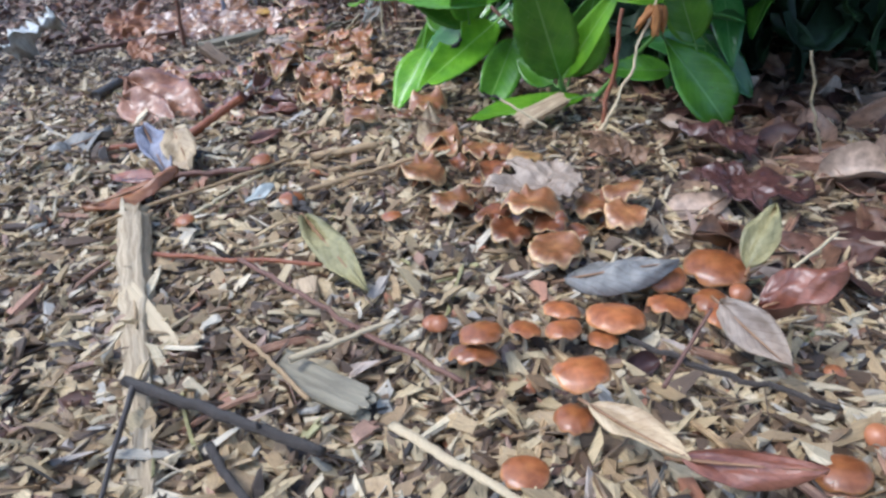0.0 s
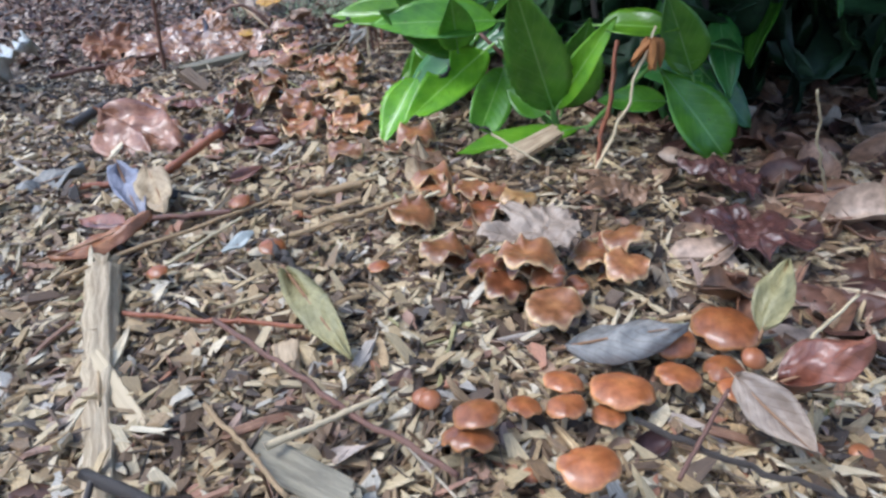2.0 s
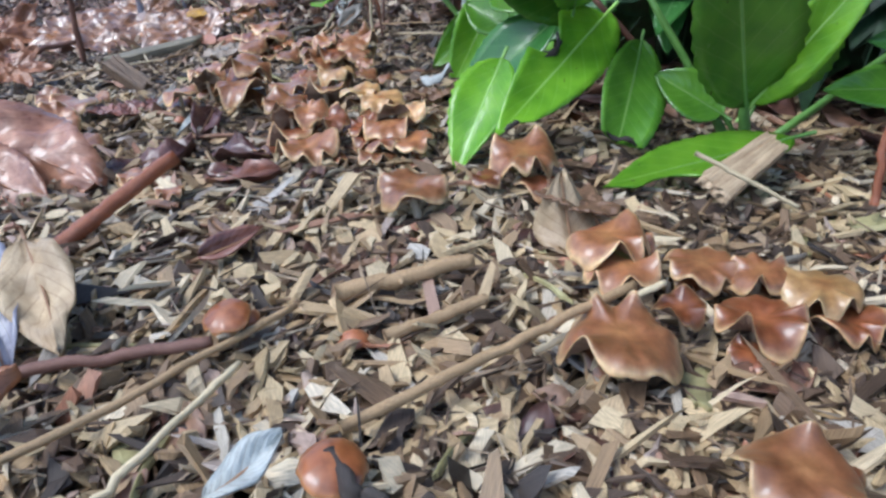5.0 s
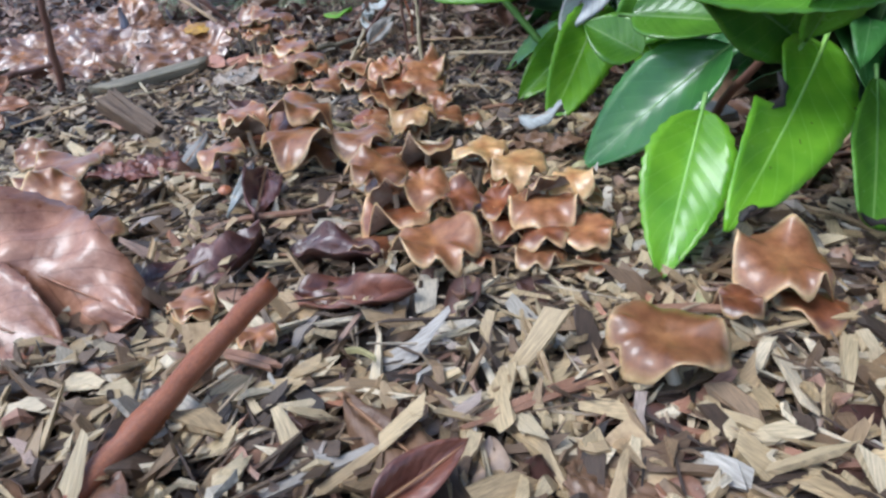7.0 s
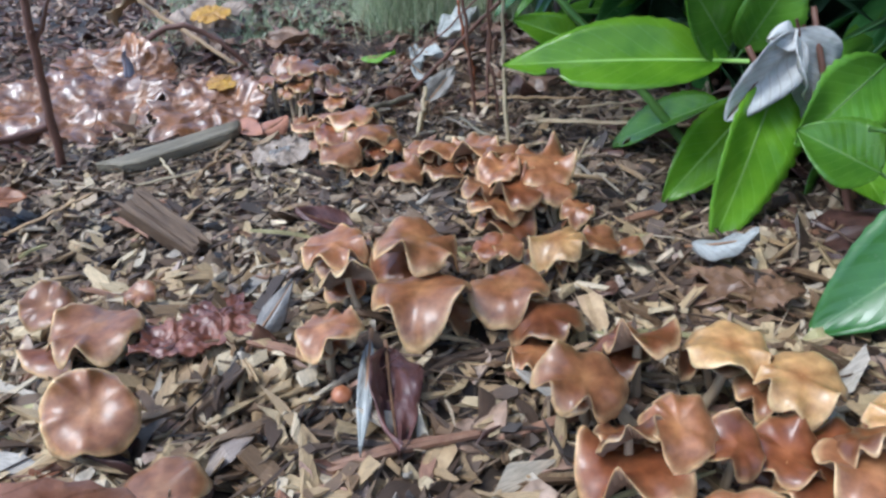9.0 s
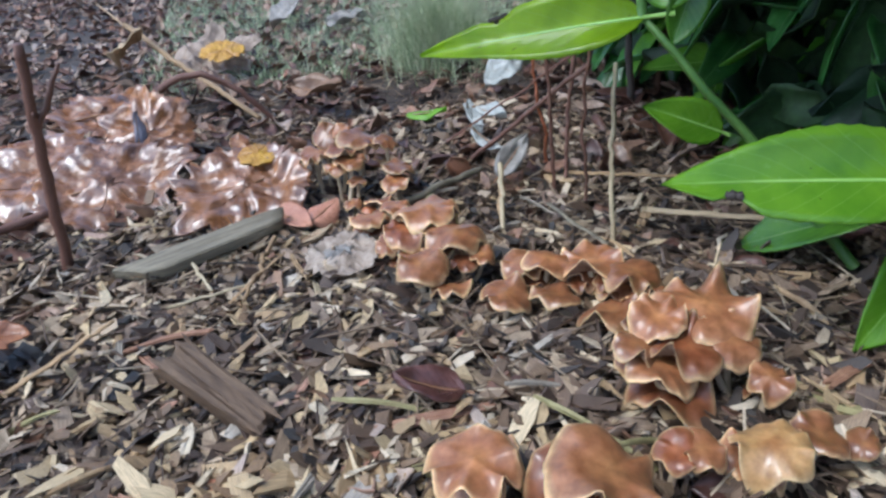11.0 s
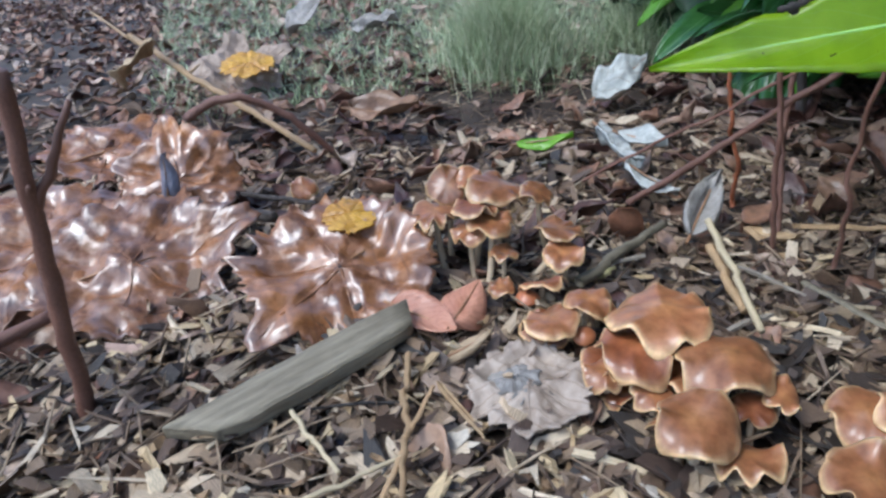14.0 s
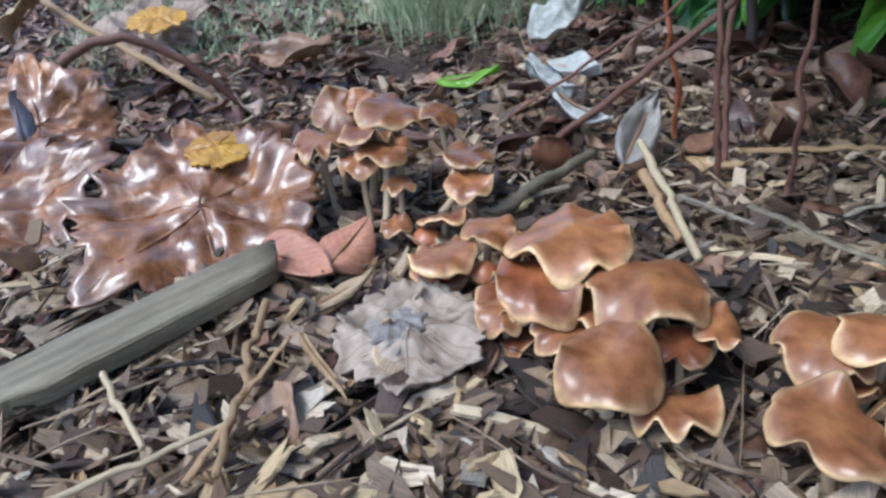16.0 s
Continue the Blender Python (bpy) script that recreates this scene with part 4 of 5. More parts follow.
stick("flat_stick", (-0.72, 8.26, 0.02), (-0.2, 7.98, 0.03), 0.026, tan_wood_mat, "tan flattened stick at the shrub's foot", 0.006, 0.8, 33, flat=0.4)
stick("flat_stick", (-0.58, 7.72, 0.02), (0.1, 7.3, 0.03), 0.028, pale_wood_mat, "pale flattened stick at the shrub's foot", 0.006, 0.8, 34, flat=0.4)
stick("flat_stick", (-0.3, 7.85, 0.02), (0.3, 7.8, 0.03), 0.02, straw_mat, "straw-coloured stem at the shrub's foot", 0.006, 0.8, 35, flat=0.4)
stick("standing_twig", (1.99, 3.62, -0.12), (1.75, 3.42, 0.50), 0.012, straw_mat, "thin dry stem standing in the litter", 0.012, 0.7, 36)
stick("crossing_twig", (0.27, 4.18, 0.17), (0.54, 4.02, 0.02), 0.012, straw_mat, "straw-coloured stem lying over a green leaf", 0.003, 0.8, 37)
stick("leaning_twig", (0.74, 3.70, -0.02), (0.96, 4.07, 0.11), 0.015, pale_wood_mat, "pale peeled stem leaning in the litter", 0.003, 0.9, 38)
stick("bent_twig", (0.59, 1.61, 0.0), (0.78, 1.80, 0.14), 0.010, cane_mat, "thin bent stem among small mushrooms", 0.002, 0.8, 39)
stick("grey_cane", (0.85, 1.87, 0.0), (1.35, 2.2, 0.16), 0.010, straw_mat, "thin pale cane rising over dead leaves", 0.01, 0.8, 40)
stick("dark_arc", (0.52, 1.80, 0.05), (1.0, 1.43, 0.05), 0.014, bark_mat, "thin dark stem curving over the mulch", 0.012, 0.8, 41)
stick("red_cane", (-3.16, 8.10, -0.07), (-3.00, 7.95, 0.95), 0.030, cane_mat, "reddish-brown cane standing in the mulch", 0.008, 0.75, 42, [(0.5, 0.06), (0.75, 0.05)], [(0.7, (-2.90, 8.0, 0.86))])
stick("dry_cane", (-0.78, 7.56, -0.08), (-0.75, 7.70, 0.70), 0.016, straw_mat, "dry pale cane standing at the shrub", 0.01, 0.8, 43)
stick("dark_cane", (-0.80, 8.25, -0.08), (-0.84, 8.30, 0.62), 0.016, cane_mat, "thin brown cane standing in the litter", 0.01, 0.8, 44)
stick("dark_cane", (-0.71, 8.05, -0.05), (-0.78, 7.95, 0.85), 0.012, cane_mat, "thin brown cane standing in the litter", 0.015, 0.8, 45)
stick("dark_cane", (-0.72, 8.62, -0.05), (-0.80, 8.62, 0.55), 0.015, red_bark_mat, "thin reddish cane standing in the litter", 0.015, 0.8, 46)
stick("slanting_cane", (-1.22, 9.02, 0.0), (-0.70, 8.22, 0.65), 0.009, cane_mat, "thin slanting brown stem", 0.008, 0.8, 47)
stick("tall_cane", (-0.70, 8.36, -0.05), (-0.56, 8.60, 0.95), 0.017, cane_mat, "reddish cane with pale flakes standing by the shrub", 0.01, 0.85, 48, [(0.35, 0.05), (0.6, 0.05)])
stick("tall_cane", (0.1, 9.3, -0.05), (0.06, 9.3, 1.1), 0.03, bark_mat, "dark cane of the shrub", 0.015, 0.85, 49)
stick("tall_cane", (0.45, 9.6, -0.05), (0.5, 9.6, 1.2), 0.03, cane_mat, "brown cane of the shrub", 0.015, 0.85, 50)
stick("tall_cane", (0.75, 9.2, -0.05), (0.7, 9.2, 1.2), 0.034, bark_mat, "dark cane of the shrub", 0.015, 0.85, 51)
stick("reddish_cane", (0.90, 4.17, -0.08), (1.03, 4.32, 0.62), 0.022, red_bark_mat, "reddish stem standing before the shrub", 0.012, 0.85, 53, [(0.55, 0.05), (0.8, 0.04)])

# grey plank
bm = bmesh.new()
bmesh.ops.create_cube(bm, size=1.0)
bmesh.ops.subdivide_edges(bm, edges=bm.edges[:], cuts=9, use_grid_fill=True)
for v in bm.verts:
    f = v.co.x + 0.5
    v.co.y *= 0.10 + 0.035 * math.sin(2.4 * f + 0.4)
    v.co.z *= 0.05
    v.co.x = v.co.x * 0.70 + (0.05 * v.co.y / 0.1 if f > 0.9 else 0) - (0.10 * v.co.y / 0.1 if f < 0.1 else 0)
    v.co += Vector((0, 0, 0.006)) * noise.noise((v.co.x * 4, v.co.y * 60, v.co.z * 20)) + Vector((0, 0.006, 0)) * noise.noise((v.co.x * 12, 3, v.co.z * 30))
bmesh.ops.bevel(bm, geom=[e for e in bm.edges if e.is_manifold and e.calc_face_angle(0) > 0.9], offset=0.005, segments=2, affect="EDGES")
for f in bm.faces:
    f.smooth = True
me = bpy.data.meshes.new("grey_plank")
bm.to_mesh(me)
bm.free()
me.materials.append(grey_wood_mat)
plank = new("grey_plank", me)
plank.matrix_basis = pose(-2.50, 7.96, 0.03, 8, -4, 24)
tagged(plank, "grey-green weathered wood slat lying on mulch", "wood slat")



def wood_block(name, a, b, width, thick, mat_, label, seed):
    """A split piece of wood with broken ends and worn edges."""
    bm = bmesh.new()
    bmesh.ops.create_cube(bm, size=1.0)
    bmesh.ops.subdivide_edges(bm, edges=bm.edges[:], cuts=7, use_grid_fill=True)
    length = (Vector(b) - Vector(a)).length
    for v in bm.verts:
        f = v.co.x + 0.5
        end = 0.09 * noise.noise((v.co.y * 7, v.co.z * 4, seed)) * (1 if 0.1 < f < 0.9 else 1.6)
        v.co = Vector((length * (f + end), width * v.co.y * (1 - 0.25 * f), thick * v.co.z))
        v.co += Vector((0, 0.05 * width, 0.10 * thick)) * noise.noise((v.co.x * 3, v.co.y * 55, v.co.z * 40 + seed))
    bmesh.ops.bevel(bm, geom=[e for e in bm.edges if e.is_manifold and e.calc_face_angle(0) > 0.9], offset=0.004, segments=2, affect="EDGES")
    me = bpy.data.meshes.new(name)
    bm.to_mesh(me)
    bm.free()
    me.materials.append(mat_)
    ob = new(name, me)
    ob.matrix_basis = frame_matrix(a, b, (0.1, -0.5, 1))
    return tagged(ob, label, "wood scrap")


grain_mat = simple("split_wood_grain", (0.24, 0.15, 0.08), (0.66, 0.50, 0.32), 0.65, 6.0, (1.2, 12.0, 12.0), relief=0.8)
wood_block("wood_scrap", (0.40, 4.30, -0.02), (0.70, 4.48, 0.05), 0.13, 0.05, grain_mat, "split pale wood scrap on a green leaf", 1.0)
bark_block_mat = simple("brown_bark_block", (0.05, 0.028, 0.018), (0.24, 0.15, 0.085), 0.6, 8.0, (1.2, 8.0, 8.0), relief=0.9)
wood_block("bark_scrap", (-2.49, 6.95, 0.13), (-2.24, 6.74, -0.02), 0.12, 0.10, bark_block_mat, "chunky brown bark scrap standing in the mulch", 5.0)
wood_block("wood_scrap", (-0.62, 1.86, -0.03), (-0.30, 1.62, -0.01), 0.13, 0.05, grey_wood_mat, "flat grey-brown wood scrap in the chips", 2.0)
wood_block("wood_scrap", (-0.62, 2.36, 0.0), (-0.58, 2.20, 0.02), 0.10, 0.06, grain_mat, "short orange-tan wood scrap under the twig", 3.0)
wood_block("wood_scrap", (-1.32, 2.32, 0.05), (-1.02, 1.98, 0.0), 0.07, 0.03, pale_wood_mat, "pale frayed wood scrap beside the log", 4.0)

# ---- dead leaves ----
leaf("broad_dead_leaf", (-2.46, 5.12, 0.27), (-1.84, 4.82, 0.04), 0.44, damp_mat, "broad wet pinkish-brown dead leaf with a red rib", "oval", (-0.25, -0.6, 0.75), 0.04, -0.12, 0.05, 11, tooth=0.02, rib=russet_mat, crumple=0.16)
leaf("broad_dead_leaf", (-2.46, 4.98, 0.16), (-2.02, 4.74, 0.0), 0.30, damp_mat, "wet orange-brown dead leaf under a broader one", "oval", (-0.2, -0.5, 0.85), 0.04, 0.1, 0.05, 12, tooth=0.02, rib=russet_mat, crumple=0.14)
maple("maple_leaf", (-2.36, 8.40, 0.11), 0.42, 218, maple_mat, "wet brown maple leaf, glossy and crumpled", facing(24, 218), 0.17, 13, broad=0.76)
maple("maple_leaf", (-3.10, 8.78, 0.10), 0.50, 15, maple_mat, "large wet brown maple leaf, glossy and crumpled", facing(18, 15), 0.17, 14, broad=0.72)
maple("maple_leaf", (-3.46, 9.02, 0.13), 0.52, 205, maple_mat, "wet brown maple leaf beside a red cane", facing(20, 205), 0.17, 15, broad=0.76)
maple("maple_leaf", (-2.98, 9.40, 0.17), 0.36, 100, maple_mat, "upright russet maple leaf with wet sheen", facing(48, 100), 0.17, 16, broad=0.74)
maple("maple_leaf", (-3.5, 10.4, 0.1), 0.65, 20, maple_mat, "wet brown maple leaf in the litter", (12, 8), 0.15, 17)
maple("maple_leaf", (-3.75, 9.6, 0.1), 0.5, 130, russet_mat, "russet maple leaf in the litter", (10, 8), 0.22, 18)
maple("maple_leaf", (-3.3, 7.3, 0.12), 0.26, 10, russet_mat, "upright russet leaf beside the path of mulch", (35, 10), 0.12, 19)
maple("maple_leaf", (-4.3, 9.2, 0.12), 0.5, 10, russet_mat, "russet dead leaf standing in litter", (40, 10), 0.2, 20)
maple("maple_leaf", (-2.9, 11.9, 0.16), 0.55, 20, taupe_leaf_mat, "grey-lilac dead leaf at the edge of the grass", facing(24, 20), 0.2, 21)
maple("maple_leaf", (1.33, 3.02, 0.03), 0.34, 30, purple_mat, "dark purple-brown dead leaf on the litter", (6, 4), 0.2, 22)
maple("maple_leaf", (1.5, 3.7, 0.0), 0.34, 80, purple_mat, "dark curled dead leaf under the shrub", (14, 4), 0.25, 23)
maple("maple_leaf", (0.9, 3.55, 0.04), 0.26, 150, brown_leaf_mat, "brown curled dead leaf", (12, -12), 0.3, 24)
maple("maple_leaf", (0.42, 2.98, 0.12), 0.30, 185, taupe_leaf_mat, "grey-brown leaf lying over mushroom caps", facing(10, 185), 0.14, 25)
maple("maple_leaf", (-1.93, 7.72, 0.02), 0.21, 250, ash_leaf_mat, "crumpled grey-white dead leaf with holes", (6, 6), 0.2, 26, broad=0.78)
maple("maple_leaf", (-2.08, 6.12, 0.04), 0.17, 20, rotten_mat, "rotten red-brown leaf scrap", (6, 6), 0.2, 27, broad=0.7)
maple("maple_leaf", (-2.20, 6.02, 0.05), 0.15, 150, rotten_mat, "torn red-brown leaf scrap on the mulch", (10, -8), 0.2, 37, broad=0.66)
maple("maple_leaf", (-0.42, 5.9, 0.0), 0.26, 120, brown_leaf_mat, "flat brown dead leaf beside mushrooms", (6, 4), 0.2, 28)
maple("maple_leaf", (-1.95, 7.66 + 0.1, 0.02), 0.12, 200, grey_leaf_mat, "small grey torn leaf", (8, 6), 0.12, 29)
maple("maple_leaf", (-2.7, 11.0, 0.1), 0.36, 60, brown_leaf_mat, "brown dead leaf in litter", (20, 6), 0.3, 30)
maple("yellow_leaf", (-2.29, 8.60, 0.22), 0.11, 60, yellow_leaf_mat, "yellow dead leaf on wet brown leaves", facing(14, 60), 0.08, 41, broad=0.9)
maple("yellow_leaf", (-2.72, 11.72, 0.22), 0.22, 200, yellow_leaf_mat, "yellow fallen leaf on a pale leaf", facing(14, 200), 0.1, 42, broad=0.9)
maple("maple_leaf", (-0.86, 4.06, 0.0), 0.12, 40, brown_leaf_mat, "small brown leaf lying on the chips", (10, 6), 0.15, 43, broad=0.6)
maple("maple_leaf", (-0.10, 4.12, 0.07), 0.17, 120, brown_leaf_mat, "brown dead leaf beside mushrooms", (14, -6), 0.15, 44, broad=0.66)
LEAVES = [
    ("dark_red_leaf", (-1.92, 5.04, 0.01), (-1.56, 5.21, 0.05), 0.24, purple_mat, "dark red-brown oval leaf lying flat", "laurel", 0.05),
    ("purple_leaf", (-1.48, 5.12, 0.02), (-1.20, 5.02, 0.03), 0.16, purple_mat, "purple-brown wet leaf under mushrooms", "laurel", 0.05),
    ("wet_red_leaf", (-1.45, 4.86, 0.01), (-1.12, 4.76, 0.03), 0.18, rotten_mat, "wet red-brown leaf on the chips", "laurel", 0.05),
    ("brown_leaf", (-1.32, 4.38, 0.03), (-1.14, 4.08, 0.04), 0.14, brown_leaf_mat, "brown curled leaf on the chips", "laurel", 0.06),
    ("slate_leaf", (-1.95, 4.12, 0.19), (-1.62, 3.56, 0.03), 0.19, slate_leaf_mat, "blue-grey wet leaf on the mulch", "laurel", 0.05),
    ("cream_leaf", (-1.72, 4.00, 0.19), (-1.50, 3.62, 0.02), 0.22, tan_leaf_mat, "cream curved dead leaf", "laurel", 0.15),
    ("rust_leaf", (-1.90, 3.14, 0.08), (-1.50, 3.44, 0.10), 0.2, russet_mat, "rust-coloured wet leaf under twigs", "laurel", 0.1),
    ("rust_leaf", (-1.62, 3.38, 0.11), (-1.92, 3.52, 0.08), 0.16, rotten_mat, "rust-coloured folded leaf under twigs", "laurel", 0.1),
    ("olive_leaf", (1.08, 2.26, 0.0), (1.26, 2.50, 0.12), 0.15, olive_leaf_mat, "olive-brown dead leaf standing in litter", "laurel", 0.1),
    ("grey_leaf", (0.38, 2.18, 0.05), (0.80, 2.20, 0.10), 0.19, grey_leaf_mat, "grey veined leaf under a mushroom cap", "laurel", -0.08),
    ("red_curled_leaf", (0.98, 1.92, 0.05), (1.24, 1.90, 0.16), 0.20, rotten_mat, "curled red-brown leaf standing on edge", "laurel", 0.15),
    ("translucent_leaf", (0.86, 1.95, 0.06), (1.0, 1.68, -0.03), 0.15, taupe_leaf_mat, "thin beige blotched leaf", "laurel", 0.05),
    ("brown_leaf", (0.54, 1.28, 0.05), (0.86, 1.20, 0.06), 0.12, rotten_mat, "long brown curled leaf", "laurel", 0.08),
    ("tan_leaf", (0.35, 1.49, 0.06), (0.56, 1.27, 0.04), 0.12, tan_leaf_mat, "tan dead leaf on the chips", "laurel", 0.1),
    ("olive_leaf", (-0.70, 2.84, 0.06), (-0.34, 2.18, 0.04), 0.16, olive_leaf_mat, "long olive-grey leaf lying on chips", "laurel", 0.04),
]
LEAVES_FAR = [
    ("grey_leaf", (-2.8, 4.02, 0.06), (-2.28, 4.36, 0.08), 0.28, grey_leaf_mat, "grey-green dead leaf on the mulch", "laurel", 0.08),
    ("white_leaf", (-4.85, 7.60, 0.10), (-4.10, 7.45, 0.40), 0.5, silver_leaf_mat, "whitish crumpled dead leaf", "laurel", 0.2),
    ("salmon_leaf", (-2.22, 8.24, 0.03), (-2.05, 8.02, 0.02), 0.16, pink_leaf_mat, "salmon-brown oval leaf on the mulch", "laurel", 0.05),
    ("salmon_leaf", (-2.06, 8.06, 0.03), (-1.92, 8.24, 0.05), 0.17, pink_leaf_mat, "salmon-brown oval leaf overlapping another", "laurel", 0.05),
    ("white_leaf", (-1.02, 9.30, 0.15), (-1.06, 8.82, 0.06), 0.12, pale_leaf_mat, "bluish-white crumpled dead leaf", "laurel", 0.2),
    ("white_leaf", (-1.0, 9.12, 0.17), (-0.86, 8.92, 0.14), 0.12, pale_leaf_mat, "bluish-white crumpled dead leaf", "laurel", 0.2),
    ("white_leaf", (-1.09, 8.86, 0.13), (-0.98, 8.62, 0.04), 0.12, pale_leaf_mat, "bluish-white crumpled dead leaf", "laurel", 0.1),
    ("grey_leaf", (-1.08, 8.35, 0.01), (-0.86, 8.55, 0.14), 0.15, grey_leaf_mat, "grey crumpled dead leaf", "laurel", 0.15),
    ("white_leaf", (-0.72, 10.0, 0.08), (-0.34, 10.1, 0.22), 0.26, pale_leaf_mat, "whitish dead leaf in the litter", "laurel", 0.15),
    ("curled_pod", (-2.16, 7.92, 0.0), (-1.96, 7.96, 0.02), 0.06, tan_leaf_mat, "curled tan leaf like a pod", "laurel", 0.25),
    ("beige_leaf", (-3.55, 11.3, 0.28), (-3.18, 11.1, 0.44), 0.30, tan_leaf_mat, "beige cupped dead leaf", "laurel", 0.3),
    ("brown_leaf", (-2.12, 10.3, 0.14), (-1.74, 10.05, 0.10), 0.24, brown_leaf_mat, "brown curled leaf with an orange hollow", "laurel", 0.3),
    ("dark_scrap", (-3.06, 9.36, -0.02), (-2.99, 9.30, 0.33), 0.12, slate_leaf_mat, "dark pointed scrap standing among wet leaves", "laurel", 0.05),
]
LEAVES_LAST = [
    ("pale_green_leaf", (-1.4, 9.4, 0.09), (-1.15, 9.28, 0.12), 0.11, lime_mat, "pale green fallen leaf", "laurel", 0.1),
    ("curled_red_leaf", (-1.60, 5.78, 0.06), (-1.62, 5.42, 0.0), 0.16, purple_mat, "curled dark red leaf with grey edges", "laurel", 0.1),
    ("rolled_scrap", (-1.64, 5.80, 0.09), (-1.70, 5.42, 0.03), 0.045, pale_leaf_mat, "grey-white rolled leaf edge on a dark leaf", "laurel", 0.05),
    ("grey_scrap", (-1.99, 5.98, 0.02), (-1.84, 6.10, 0.14), 0.08, grey_leaf_mat, "grey-white curled leaf scrap", "laurel", 0.1),
    ("cup_leaf", (-1.28, 4.04, 0.06), (-1.10, 4.14, 0.07), 0.10, rotten_mat, "small cupped russet leaf", "laurel", 0.15),
    ("white_scrap", (-1.05, 3.07, 0.07), (-0.92, 3.18, 0.08), 0.09, pale_leaf_mat, "bluish-white crumpled leaf scrap", "laurel", 0.2),
    ("pale_leaf", (-0.16, 4.0, -0.06), (-0.17, 4.16, 0.16), 0.20, tan_leaf_mat, "tan leaf standing behind mushrooms", "laurel", 0.1),
    # a leaf blade added in place of a tilted cap's dark underside
    ("dark_leaf", (-1.64, 6.69, 0.02), (-1.86, 6.72, 0.08), 0.15, purple_mat, "dark wet leaf behind mushroom caps", "laurel", 0.3),
    ("grey_leaf", (0.08, 6.0, -0.02), (0.3, 5.7, 0.04), 0.2, grey_leaf_mat, "grey leaf under the shrub", "laurel", 0.2),
    ("white_scrap", (-0.50, 6.16, 0.02), (-0.32, 6.05, 0.06), 0.12, pale_leaf_mat, "pale blue-white scrap under the shrub", "laurel", 0.2),
    ("log_scrap", (-2.40, 14.6, 0.0), (-1.90, 14.75, 0.15), 0.4, grey_leaf_mat, "grey hollow scrap at the grass edge", "laurel", 0.5),
    ("grey_leaf", (-1.7, 14.2, -0.02), (-1.2, 13.9, 0.02), 0.3, grey_leaf_mat, "grey leaf at the grass edge", "laurel", 0.2),
]
for rows in (LEAVES, LEAVES_FAR, LEAVES_LAST):
    for k, (nm, a, b, w, mt, lab, shp, cr) in enumerate(rows):
        leaf(nm, a, b, w, mt, lab, shp, (0.05 + 0.3 * math.sin(k * 2.1), -0.35, 1), cr, 0.25 if k % 3 else -0.2, 0.05, 60 + k, crumple=0.5 if "white" in nm or "purple" in nm or "red" in nm else 0.1 if "salmon" in nm else 0.3)

# ---- evergreen shrub: placed leaves, then the mass behind ----
shrub = thing("laurel_shrub", (0.75, 4.95, -0.1), "glossy green laurel shrub with bitten leaves", "shrub")
SHRUB = [
    ((0.32, 5.30, 0.43), (-0.26, 4.69, 0.15), 0.27, lime_mat, "laurel", ((0.33, 0.55, 0.35, -1), (0.86, 1.0, 0.3, 1)), (0.2, -0.75, 0.65)),
    ((-0.19, 5.10, 0.32), (-0.45, 4.75, -0.02), 0.22, lime_mat, "laurel", (), (-0.3, -0.7, 0.6)),
    ((0.44, 5.18, 0.32), (0.24, 4.82, 0.0), 0.20, green_mat, "cut", (), (0.1, -0.9, 0.3)),
    ((0.72, 4.75, 0.12), (0.46, 4.50, 0.95), 0.34, green_mat, "laurel", (), (-0.2, -1, 0.2)),
    ((0.74, 4.75, 0.12), (1.03, 4.48, 0.72), 0.17, lime_mat, "laurel", (), (-0.5, -0.8, 0.3)),
    ((0.80, 4.82, 0.10), (0.95, 4.68, 0.68), 0.30, green_mat, "laurel", (), (0.1, -1, 0.2)),
    ((1.34, 4.57, 0.40), (1.79, 4.42, -0.20), 0.30, green_mat, "obovate", (), (0.3, -0.9, 0.3)),
    ((0.68, 4.85, 0.06), (0.44, 5.0, 0.22), 0.18, green_mat, "laurel", (), (0, -0.9, 0.4)),
    ((0.20, 5.28, 0.46), (-0.36, 5.0, 0.80), 0.26, green_mat, "laurel", (), (-0.2, -0.9, 0.4)),
    ((0.40, 5.1, 0.66), (-0.45, 5.0, 0.74), 0.26, green_mat, "laurel", (), (0, -0.8, 0.6)),
    ((1.52, 4.45, 0.36), (1.32, 4.38, 0.85), 0.24, green_mat, "laurel", (), (0, -1, 0.2)),
    ((1.46, 4.72, 0.12), (1.0, 4.70, 0.17), 0.16, green_mat, "laurel", (), (0, -0.8, 0.6)),
    ((1.0, 4.62, 0.66), (1.40, 4.38, 0.66), 0.20, lime_mat, "laurel", (), (0, -0.6, 0.8)),
    ((1.85, 4.9, 0.2), (1.3, 4.9, 0.3), 0.22, shaded_laurel_mat, "laurel", (), (0, -0.8, 0.5)),
    ((1.75, 4.9, 0.25), (2.05, 4.75, -0.12), 0.2, shaded_laurel_mat, "laurel", (), (0, -0.8, 0.5)),
]
